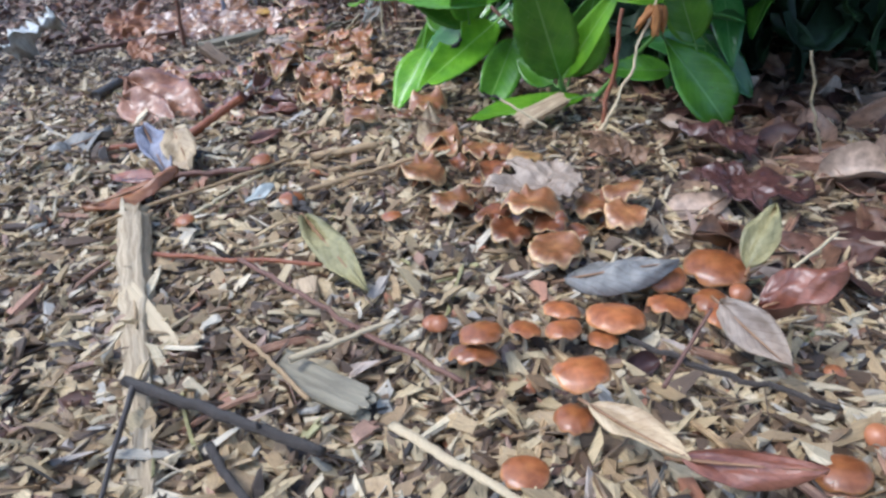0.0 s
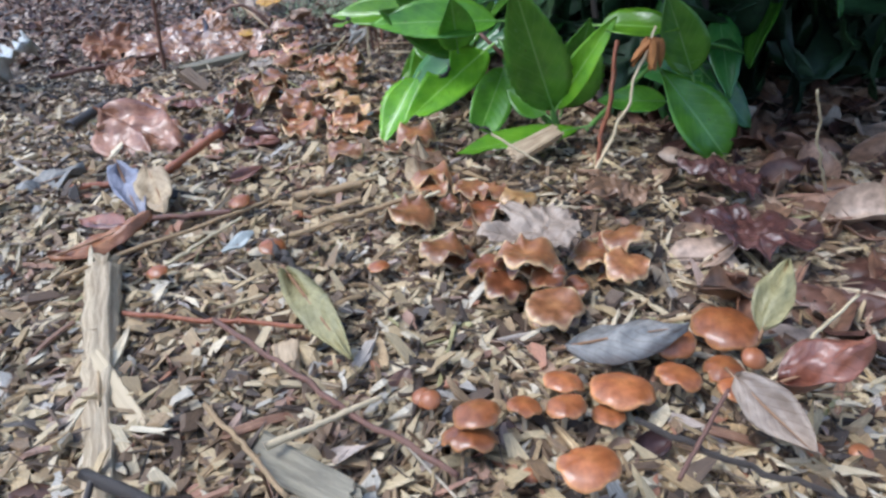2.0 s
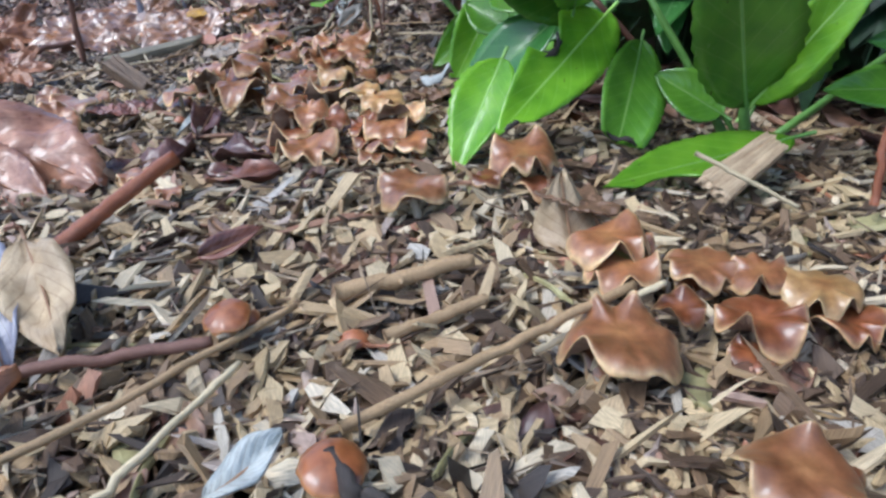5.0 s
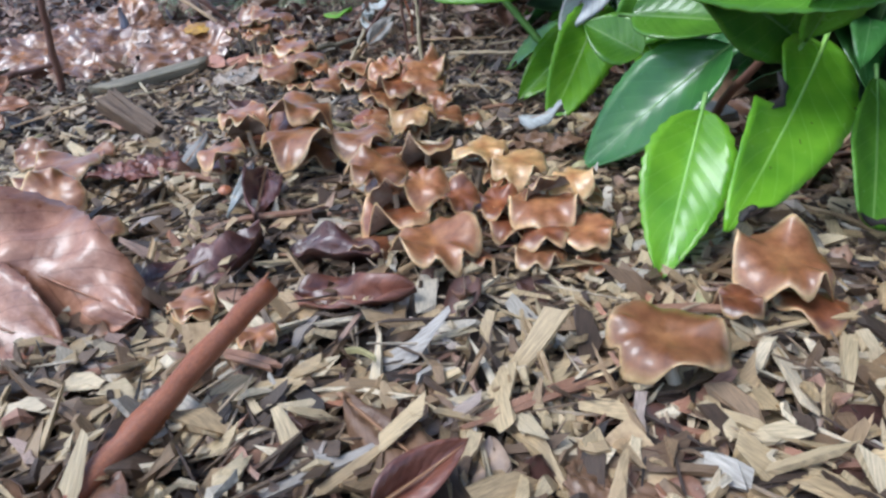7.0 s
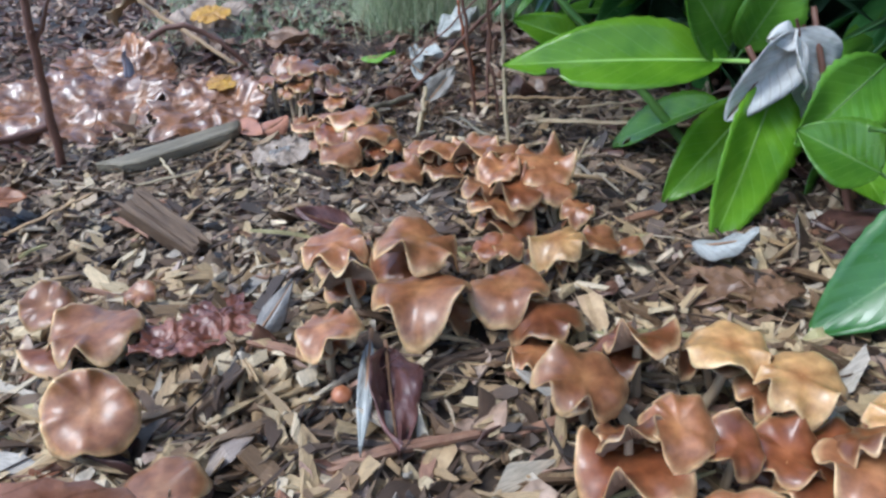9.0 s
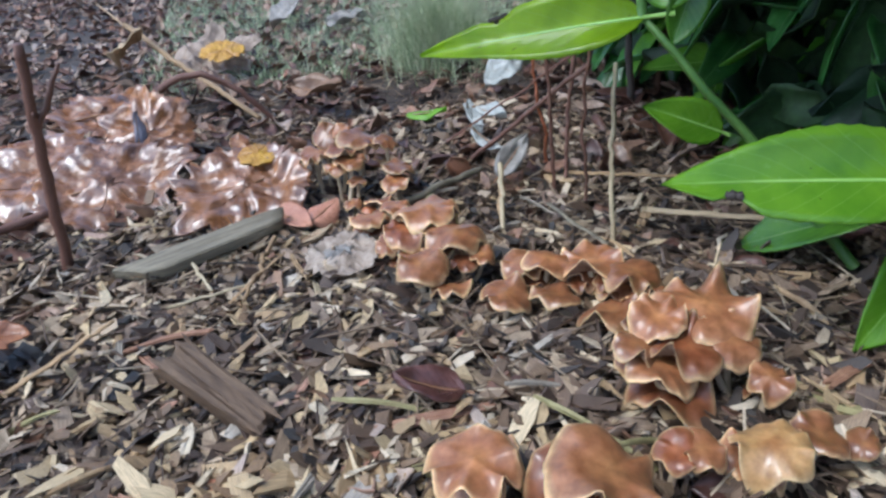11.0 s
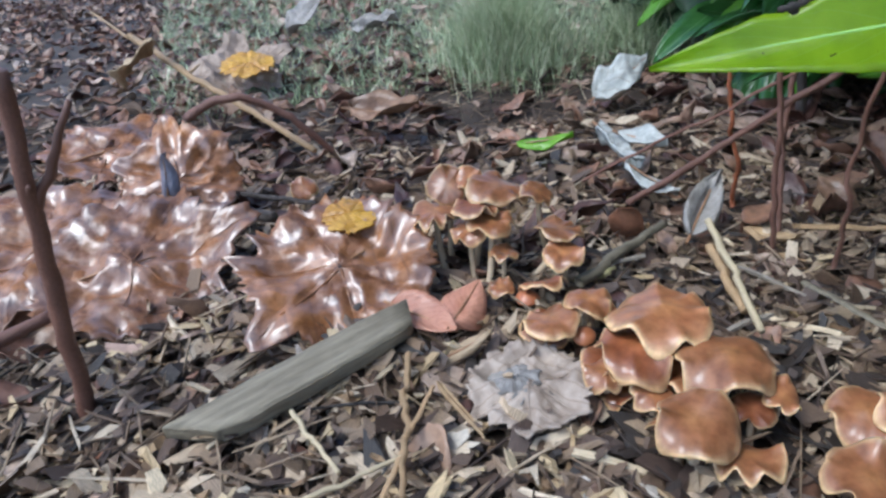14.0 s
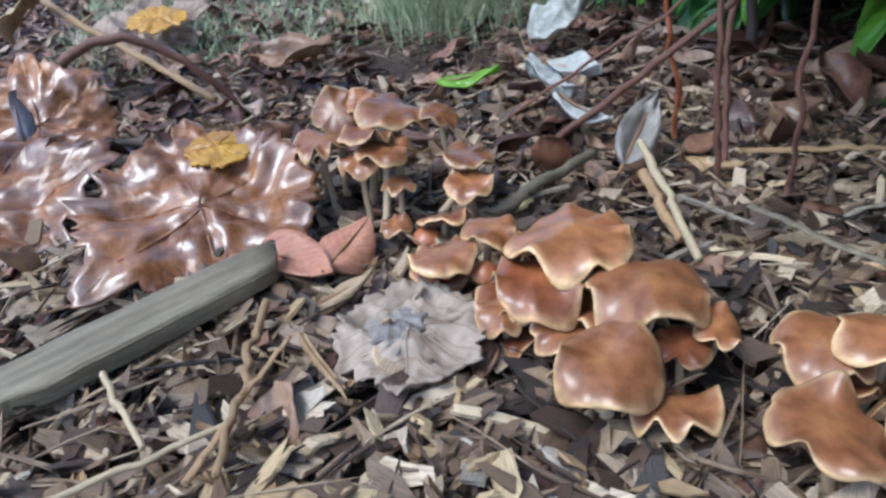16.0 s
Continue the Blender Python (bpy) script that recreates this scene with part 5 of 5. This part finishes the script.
SHRUB_FAR = [
    ((0.18, 5.62, 0.38), (-0.39, 5.68, -0.05), 0.28, shaded_laurel_mat, "laurel", (), (-0.3, -0.6, 0.8)),
    ((0.12, 5.1, 0.50), (0.10, 4.85, 0.85), 0.22, green_mat, "laurel", (), (0.1, -0.9, 0.3)),
    ((-0.02, 5.95, 0.30), (-0.22, 6.1, 0.42), 0.2, green_mat, "laurel", (), (0, -0.9, 0.4)),
    ((-0.12, 5.85, 0.48), (0.22, 5.6, 0.46), 0.26, green_mat, "laurel", (), (0, -0.7, 0.7)),
    ((-0.2, 6.6, 0.53), (-1.0, 6.76, 0.59), 0.25, lime_mat, "laurel", ((0.72, 0.82, 0.5, 1),), (0, -0.75, 0.65)),
    ((0.05, 6.62, 0.42), (-0.31, 6.30, -0.08), 0.27, lime_mat, "laurel", (), (0.1, -0.9, 0.4)),
    ((0.05, 6.75, 0.30), (-0.40, 6.58, -0.01), 0.22, lime_mat, "laurel", (), (-0.2, -0.8, 0.5)),
    ((0.34, 6.42, 0.5), (0.0, 6.38, 0.24), 0.26, green_mat, "laurel", (), (0, -0.9, 0.4)),
    ((0.15, 6.42, 0.3), (0.26, 6.18, 0.06), 0.2, lime_mat, "laurel", (), (0, -0.9, 0.4)),
    ((0.05, 7.0, 0.24), (-0.33, 7.43, -0.06), 0.22, green_mat, "laurel", (), (0, -0.5, 0.9)),
    ((-0.12, 6.7, 0.54), (-0.42, 6.56, 0.88), 0.24, green_mat, "laurel", (), (0, -0.9, 0.4)),
    ((-0.06, 6.7, 0.53), (0.05, 6.58, 0.85), 0.22, green_mat, "laurel", (), (0, -0.9, 0.4)),
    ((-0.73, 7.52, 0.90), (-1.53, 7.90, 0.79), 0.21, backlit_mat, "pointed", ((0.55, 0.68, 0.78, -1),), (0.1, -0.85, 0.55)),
    ((-0.50, 7.30, 0.5), (-0.80, 7.32, 0.63), 0.14, lime_mat, "laurel", (), (0, -0.9, 0.4)),
    ((-0.71, 7.60, 0.97), (-0.50, 7.45, 1.10), 0.18, green_mat, "laurel", (), (0, -0.9, 0.4)),
    ((-0.55, 7.50, 1.02), (-0.63, 7.48, 0.80), 0.14, green_mat, "laurel", (), (0, -0.9, 0.4)),
]
for rows in (SHRUB, SHRUB_FAR):
    for k, (a, b, w, mt, shp, bt, up) in enumerate(rows):
        ob = leaf("leaf", a, b, w * 1.3, mt, "", shp, up, -0.10 + 0.03 * (k % 4), 0.18, 0.035, 200 + k, bt, 0.03 if k % 2 else 0.015, rib=pale_rib_mat if mt in (lime_mat, backlit_mat) else stalk_mat, parent=shrub)
        length = (Vector(b) - Vector(a)).length
        for b0, b1, keep, side in bt:
            pts = []
            for u in np.linspace(b0 + 0.02, min(b1, 0.98) - 0.02, 9):
                e = math.sin(math.pi * u ** 0.85) ** 0.75 * (1 - 0.25 * u) * w * 0.65 * (1 - (1 - keep) * math.sin(math.pi * (u - b0) / (b1 - b0)) ** 0.5)
                pts.append(ob.matrix_basis @ Vector((length * u, side * e, 0.012 + (-0.10 + 0.03 * (k % 4)) * length * (u * u - 0.3 * u))))
            child("scar", mesh_np("scar", *tube(pts, [0.004, 0.010, 0.013, 0.009, 0.012, 0.014, 0.009, 0.011, 0.004], 7, 0.4, k), scar_mat), shrub, None, "blackened eaten leaf edge")
        if shp == "cut":
            c = ob.matrix_basis @ Vector(((Vector(b) - Vector(a)).length * 0.985, 0, 0.01))
            ax = ob.matrix_basis.to_3x3() @ Vector((0, 1, 0))
            pts = [c + ax * w * s + Vector((0, 0, 0.012 * math.sin(9 * s))) for s in np.linspace(-0.36, 0.36, 8)]
            child("scar", mesh_np("scar", *tube(pts, [0.004, 0.009, 0.012, 0.007, 0.010, 0.013, 0.008, 0.004], 7, 0.3, k), scar_mat), shrub, None, "blackened eaten leaf edge")


def branch(a, b, r, seed, mt=stalk_mat):
    o = Vector(shrub.location)
    pts = [Vector(p) - o for p in between(a, b, 8, 0.012, seed)]
    child("branch", mesh_np("branch", *tube(pts, [r * (1 - 0.06 * i) for i in range(8)], 8, 0.08, seed), mt), shrub)


branch((0.76, 4.80, -0.12), (0.72, 4.76, 0.16), 0.03, 1)
branch((0.76, 4.9, -0.12), (0.40, 5.06, 0.55), 0.022, 2)
branch((1.0, 5.0, -0.12), (1.36, 4.60, 0.45), 0.02, 3)
branch((0.68, 4.86, 0.06), (0.80, 4.82, -0.08), 0.012, 4)
branch((0.35, 6.5, -0.1), (-0.08, 6.64, 0.56), 0.02, 5, cane_mat)
branch((0.2, 5.9, -0.1), (0.16, 5.3, 0.45), 0.022, 6, cane_mat)
branch((0.02, 7.1, -0.05), (-0.73, 7.54, 0.90), 0.024, 7)
branch((-0.73, 7.54, 0.88), (-0.76, 7.56, 1.25), 0.02, 8)
branch((0.25, 6.3, -0.1), (0.1, 6.55, 0.7), 0.018, 9, cane_mat)
branch((0.9, 5.6, -0.15), (0.3, 5.6, 0.5), 0.022, 10, cane_mat)

leaf("lying_green_leaf", (0.86, 4.62, 0.02), (0.06, 4.44, -0.03), 0.27, lime_mat, "fallen bright green leaf with eaten holes on litter", "laurel", (0, -0.3, 1), 0.02, 0.1, 0.05, 400, ((0.60, 0.85, 0.35, 1),), 0.02, rib=stalk_mat)
for k, (a, b, w) in enumerate((((0.06, 6.56, 0.60), (-0.19, 6.56, 0.31), 0.19), ((0.05, 6.54, 0.63), (0.15, 6.54, 0.35), 0.19), ((0.05, 6.55, 0.60), (-0.06, 6.55, 0.60), 0.11))):
    leaf("dry_leaf", a, b, w, silver_leaf_mat, "silver-grey dried leaf hanging in the shrub", "oval", (0.1, -0.9, 0.4), 0.08, 0.3, 0.05, 410 + k, crumple=0.25, group="dried leaves", rib=cane_mat)
stick("catkin_stem", (0.88, 4.08, -0.08), (1.19, 4.12, 0.72), 0.013, straw_mat, "pale bent stem with a withered flower", 0.012, 0.8, 61)
fl = thing("withered_flower", (1.18, 4.10, 0.58), "rust-brown withered flower hanging on a stem", "flower")
r3 = np.random.RandomState(8)
for k in range(11):
    v, q, uv = blade(0.17, 0.05, "laurel", 0.25, 0.4, 0.08, 500 + k, crumple=0.3, nu=12, nv=4)
    child("petal", mesh_np("petal", v, q, fluff_mat, uv), fl, pose(r3.normal(0, 0.02), r3.normal(0, 0.02), 0.08, 0, 95 + r3.normal(0, 22), r3.rand() * 360))

# the mass of the hedge, leaf upon leaf
rnd = np.random.RandomState(21)
n = 9500
x, y = 0.35 + 5.5 * rnd.rand(n) ** 1.2, 5.0 + 7.0 * rnd.rand(n)
x = np.where(y < 6.8, x + 0.25, x)
x = np.where(y < 5.6, x + 0.55, x)
z = rnd.uniform(0.05, 4.2, n) + 0.25 * np.clip(1.2 - x, 0, 1)
# leaves too high to be seen are pushed outward to shade the bed
shade_overhang = np.clip((z - 1.1) / 0.5, 0, 1) * ((x > 1.3) | (y > 8.3))
x, y = x - 0.5 * shade_overhang, y - 1.7 * shade_overhang
x = x - 1.05 * np.clip((z - 1.5) / 0.4, 0, 1) * (y > 6.6)
leaf_heap("hedge_foliage", rnd, x, y, z, rnd.uniform(0.35, 0.75, n), rnd.uniform(0.32, 0.45, n), 0.8, shaded_inner_mat, "dense evergreen foliage of the hedge, coloured near-black for its inner shade", "hedge", 0.2, 5, 4)
# unseen leaves added above the shrub's foot to block light from the sky
n = 2600
y = rnd.uniform(2.6, 10.5, n)
x = np.where(y < 5.6, 1.3, -0.35) + 2.6 * rnd.rand(n)
leaf_heap("hedge_canopy", rnd, x, y, rnd.uniform(1.9, 3.6, n), rnd.uniform(0.35, 0.75, n), rnd.uniform(0.32, 0.45, n), 0.8, shaded_inner_mat, "unseen foliage added above the bed's edge to shade it", "hedge", 0.2, 5, 4)
leaf_meshes = []
for k in range(8):
    v, q, uv = blade(0.62, 0.24, "laurel", -0.12 + 0.04 * (k % 3), 0.2, 0.04, 300 + k, nu=12, nv=4, tooth=0.02)
    leaf_meshes.append(mesh_np("hedge_leaf", v, q, (shaded_laurel_mat, green_mat, shaded_laurel_mat, shaded_laurel_mat)[k % 4], uv))
hedge = thing("evergreen_hedge", (1.6, 6.5, -0.1), "dense dark evergreen hedge at the bed's edge", "hedge")
for k in range(240):
    yy = 4.9 + 6.5 * rnd.rand()
    xx = 0.28 + 0.45 * rnd.rand() + (0.3 if yy < 6.8 else 0.1) + (1.1 * rnd.rand() + 0.6 if yy < 5.9 else 0)
    zz = rnd.uniform(0.25, 1.7)
    child("leaf", leaf_meshes[k % 8], hedge, pose(xx - 1.6, yy - 6.5, zz + 0.1, rnd.normal(0, 25), 35 + rnd.normal(0, 30), 180 + rnd.normal(0, 60)))
for k in range(14):
    a = (0.7 + 1.6 * rnd.rand() - 1.6, 5.1 + 0.42 * k - 6.5, -0.05)
    child("branch", mesh_np("branch", *tube(between(a, (a[0] - 0.2, a[1], 1.7), 8, 0.03, k), [0.035 - 0.003 * i for i in range(8)], 7, 0.1, k), bark_mat), hedge)

# ---- mushrooms ----
NEAR_GROUP = [
    (0.99, 2.36, -0.03, 0.120, 0, 7),
    (0.77, 2.23, 0.01, 0.074, 0, 23),
    (0.73, 2.06, 0.00, 0.073, 0, -1),
    (0.54, 2.02, 0.00, 0.099, 0, -4),
    (0.48, 1.94, -0.04, 0.054, 0, -3),
    (0.36, 2.06, 0.01, 0.065, 0, -7),
    (0.34, 1.93, 0.02, 0.061, 0, -5),
    (0.21, 1.94, 0.02, 0.054, 0, -5),
    (0.06, 1.85, 0.08, 0.073, 0, -4),
    (0.04, 1.81, 0.03, 0.081, 0, -14),
    (-0.08, 1.97, 0.04, 0.035, 0, 23),
    (0.35, 1.60, 0.10, 0.081, 0, -3),
    (0.89, 2.10, -0.02, 0.066, 0, 12),
    (0.91, 2.03, -0.04, 0.064, 0, 3),
    (1.03, 2.18, -0.05, 0.043, 0, 31),
    (0.67, 2.29, -0.00, 0.054, 0, -3),
]
NEAR_SMALL = [
    (0.31, 1.50, 0.01, 0.060, 0, 2),
    (0.16, 1.35, -0.03, 0.064, 0, 4),
    (0.99, 1.35, -0.09, 0.071, 0, -1),
    (1.20, 1.79, -0.13, 0.038, 0, 19),
    (1.07, 1.81, -0.12, 0.029, 0, 19),
    (1.16, 1.47, -0.10, 0.040, 0, 37),
    (0.20, 1.71, -0.05, 0.028, 0, 22),
    (-0.10, 2.02, 0.01, 0.040, 0, 15),
]
GREY_LEAF_GROUP = [
    (-0.03, 2.99, 0.06, 0.108, 0, 9),
    (0.31, 2.73, 0.14, 0.129, 0, -2),
    (0.15, 2.78, 0.07, 0.083, 1, 7),
    (0.22, 2.66, 0.04, 0.096, 1, 16),
    (0.39, 2.64, 0.07, 0.074, 1, 39),
    (0.39, 2.48, 0.04, 0.117, 0, 11),
    (0.50, 2.66, -0.00, 0.058, 1, 39),
    (0.78, 3.05, 0.02, 0.103, 0, -5),
    (0.60, 2.91, 0.01, 0.093, 0, -2),
    (0.75, 2.80, 0.01, 0.104, 0, 21),
]
SHELF_GROUP = [
    (-0.20, 3.45, 0.05, 0.135, 0, 0),
    (-0.09, 3.89, 0.07, 0.121, 0, 0),
    (-0.08, 3.78, 0.03, 0.103, 0, 4),
    (-0.01, 3.56, 0.02, 0.065, 1, 35),
    (0.17, 3.53, 0.00, 0.116, 1, 3),
    (0.24, 3.67, 0.03, 0.081, 0, 14),
    (0.12, 3.74, 0.03, 0.095, 0, 9),
    (0.37, 3.60, 0.01, 0.104, 2, 7),
    (0.40, 3.53, -0.04, 0.092, 1, 10),
    (0.12, 3.45, -0.06, 0.063, 1, 10),
]
LONE_SMALL = [
    (-0.83, 3.14, 0.06, 0.066, 0, 5),
    (-1.34, 3.00, 0.04, 0.050, 0, 11),
    (-0.32, 2.95, 0.01, 0.051, 0, -1),
    (-1.12, 3.66, 0.09, 0.062, 0, 11),
]
SADDLE_GROUP = [
    (-0.63, 4.33, 0.11, 0.127, 0, 16),
    (-0.20, 4.59, 0.09, 0.138, 0, 13),
    (-0.35, 4.53, 0.03, 0.064, 1, 0),
    (-0.16, 4.51, 0.00, 0.093, 1, -1),
    (-1.08, 3.70, 0.05, 0.030, 0, 17),
    (-0.82, 3.64, -0.01, 0.042, 0, 1),
    (-1.71, 4.82, 0.08, 0.070, 0, -3),
    (-1.52, 4.64, 0.06, 0.051, 0, 10),
]
CROWD_BACK = [
    (-1.71, 6.26, 0.17, 0.113, 0, 9),
    (-1.68, 6.09, 0.15, 0.091, 2, -38),
    (-1.45, 6.11, 0.22, 0.143, 0, 6),
    (-1.47, 5.94, 0.14, 0.153, 0, 3),
    (-1.21, 5.94, 0.11, 0.124, 0, 8),
    (-1.75, 5.78, 0.17, 0.091, 0, 0),
    (-1.73, 5.62, 0.07, 0.026, 0, 37),
    (-1.20, 6.24, 0.09, 0.065, 1, 29),
    (-1.14, 6.23, 0.09, 0.065, 0, 22),
    (-0.98, 6.18, 0.10, 0.105, 2, 10),
    (-0.81, 6.22, 0.07, 0.078, 0, 8),
    (-0.71, 6.19, 0.04, 0.048, 0, 27),
    (-1.14, 5.83, 0.06, 0.111, 1, 5),
    (-1.20, 5.72, 0.02, 0.089, 0, -13),
]
CROWD_FRONT = [
    (-1.17, 5.42, 0.16, 0.108, 0, 22),
    (-1.13, 5.26, 0.13, 0.082, 1, -50),
    (-1.04, 5.22, 0.16, 0.084, 0, 42),
    (-1.13, 5.24, 0.07, 0.126, 1, -14),
    (-0.93, 5.18, 0.12, 0.070, 1, 43),
    (-0.81, 5.17, 0.08, 0.087, 1, 30),
    (-0.81, 5.42, 0.18, 0.101, 2, 10),
    (-0.72, 5.29, 0.16, 0.097, 2, 25),
    (-0.69, 5.06, 0.11, 0.115, 0, 7),
    (-0.68, 5.12, 0.14, 0.083, 1, -38),
    (-0.58, 5.13, 0.14, 0.083, 2, 17),
    (-1.04, 5.00, 0.08, 0.134, 0, 7),
    (-0.99, 5.53, 0.16, 0.103, 1, -36),
    (-1.24, 5.10, 0.03, 0.084, 1, -8),
]
CROWD_RIGHT = [
    (-0.60, 4.94, 0.07, 0.090, 0, 10),
    (-0.75, 4.90, 0.03, 0.090, 0, -7),
    (-0.73, 4.96, 0.06, 0.086, 1, -16),
    (-0.61, 4.85, 0.00, 0.055, 1, 0),
    (-0.48, 4.81, -0.02, 0.069, 0, -9),
    (-0.93, 4.96, 0.01, 0.061, 1, -6),
]
LEFT_GROUP = [
    (-2.62, 6.25, 0.11, 0.087, 0, 34),
    (-2.44, 6.09, 0.10, 0.142, 0, 0),
    (-2.54, 6.09, 0.04, 0.122, 1, -10),
    (-2.32, 5.64, 0.13, 0.116, 0, 35),
    (-2.36, 6.31, 0.07, 0.054, 0, 24),
    (-2.14, 5.40, 0.06, 0.105, 0, 13),
    (-1.70, 4.80, 0.07, 0.063, 0, -4),
]
TERRACE_GROUP = [
    (-1.56, 7.70, 0.18, 0.143, 0, -3),
    (-1.68, 7.91, 0.12, 0.073, 0, 10),
    (-1.80, 7.90, 0.09, 0.088, 0, -10),
    (-1.67, 7.64, 0.13, 0.111, 1, 5),
    (-1.49, 7.51, 0.14, 0.126, 0, 7),
    (-1.74, 7.66, 0.06, 0.063, 0, 8),
    (-1.66, 7.54, 0.06, 0.060, 0, 38),
    (-1.65, 7.38, 0.10, 0.102, 0, 29),
    (-1.48, 7.41, 0.06, 0.054, 1, 37),
    (-1.40, 7.41, 0.08, 0.054, 0, 39),
    (-1.55, 7.33, 0.01, 0.092, 0, -21),
    (-1.70, 7.63, 0.00, 0.060, 1, -9),
    (-1.72, 7.84, 0.05, 0.034, 0, 38),
]
ROW_GROUP = [
    (-1.28, 7.29, 0.09, 0.088, 0, 16),
    (-1.19, 7.24, 0.11, 0.091, 0, 13),
    (-1.04, 7.19, 0.12, 0.128, 0, -4),
    (-0.93, 7.06, 0.11, 0.109, 0, 6),
    (-0.92, 7.03, 0.06, 0.094, 0, -7),
    (-1.38, 7.15, 0.05, 0.098, 0, 15),
    (-1.20, 7.11, 0.04, 0.098, 0, -6),
    (-1.10, 7.17, 0.04, 0.049, 1, 11),
    (-1.06, 6.96, 0.04, 0.121, 0, -16),
    (-1.01, 7.10, 0.06, 0.048, 1, 36),
    (-1.25, 7.26, 0.02, 0.055, 1, -1),
]
ROSE_GROUP = [
    (-1.05, 6.65, 0.21, 0.088, 0, 23),
    (-0.90, 6.67, 0.20, 0.158, 0, 14),
    (-1.14, 6.60, 0.15, 0.077, 0, 17),
    (-1.09, 6.56, 0.11, 0.114, 0, 8),
    (-0.87, 6.56, 0.15, 0.097, 0, 30),
    (-1.01, 6.55, 0.16, 0.106, 1, 11),
    (-0.82, 6.43, 0.09, 0.067, 0, 34),
    (-1.07, 6.52, 0.04, 0.124, 1, -7),
]
TALL_GROUP = [
    (-1.93, 8.58, 0.27, 0.080, 0, 42),
    (-1.85, 8.57, 0.29, 0.056, 0, 32),
    (-1.76, 8.50, 0.27, 0.113, 0, 9),
    (-1.64, 8.44, 0.25, 0.063, 0, 20),
    (-2.00, 8.50, 0.21, 0.091, 0, 5),
    (-1.90, 8.41, 0.17, 0.070, 0, 13),
    (-1.83, 8.38, 0.20, 0.085, 0, 10),
    (-1.85, 8.45, 0.23, 0.094, 1, -7),
    (-1.81, 8.31, 0.11, 0.054, 0, 4),
    (-1.61, 8.31, 0.16, 0.085, 0, 4),
    (-1.63, 8.22, 0.12, 0.073, 0, 10),
    (-1.72, 8.18, 0.04, 0.082, 1, -35),
    (-1.85, 8.22, 0.03, 0.048, 0, 11),
    (-1.77, 7.97, 0.04, 0.083, 0, -6),
    (-1.78, 8.16, 0.01, 0.041, 0, 8),
    (-2.45, 9.29, 0.08, 0.065, 0, 40),
]
LABELS = ("caramel-brown wavy mushroom cap with a pale edge", "dark red-brown wavy mushroom cap with a pale edge", "pale yellow-tan wavy mushroom cap")
GROUPS = [
    (NEAR_GROUP, 0.14, "near mushrooms"),
    (NEAR_SMALL, 0.07, "near small mushrooms"),
    (GREY_LEAF_GROUP, 0.26, "mushrooms under the grey leaf"),
    (SHELF_GROUP, 0.34, "shelf mushrooms"),
    (LONE_SMALL, 0.10, "lone small mushrooms"),
    (SADDLE_GROUP, 0.34, "saddle mushrooms"),
    (CROWD_BACK, 0.34, "crowd at the back"),
    (CROWD_FRONT, 0.34, "crowd at the front"),
    (CROWD_RIGHT, 0.26, "crowd at the shrub"),
    (LEFT_GROUP, 0.24, "mushrooms beside the wet leaf"),
    (TERRACE_GROUP, 0.30, "terrace mushrooms"),
    (ROW_GROUP, 0.30, "row mushrooms"),
    (ROSE_GROUP, 0.40, "rose mushrooms"),
    (TALL_GROUP, 0.24, "tall mushrooms"),
]
k = 0
for rows, wav, name in GROUPS:
    for x, y, z, r, tone, face in rows:
        k += 1
        rr = np.random.RandomState(900 + k)
        text = LABELS[tone] if r > 0.045 else "small orange-brown button mushroom on a thin stem"
        mushroom(x, y, z, r, tone, wav, (max(-60, min(face * (0.55 if wav > 0.25 and face > 0 else 1.0), 46)), rr.normal(0, 7)), name, text, 700 + k)
        if wav > 0.25 and r > 0.06 and z - float(gz(x, y)) > 0.13 and rows not in (SADDLE_GROUP, TALL_GROUP):
            # a lower tier of the same clump
            mushroom(x + rr.normal(0, 0.04), y + 0.05, z - 0.07, r * rr.uniform(0.75, 0.95), 1 if k % 3 else 0, wav, (rr.normal(4, 8), rr.normal(0, 10)), name, LABELS[1 if k % 3 else 0], 1200 + k)
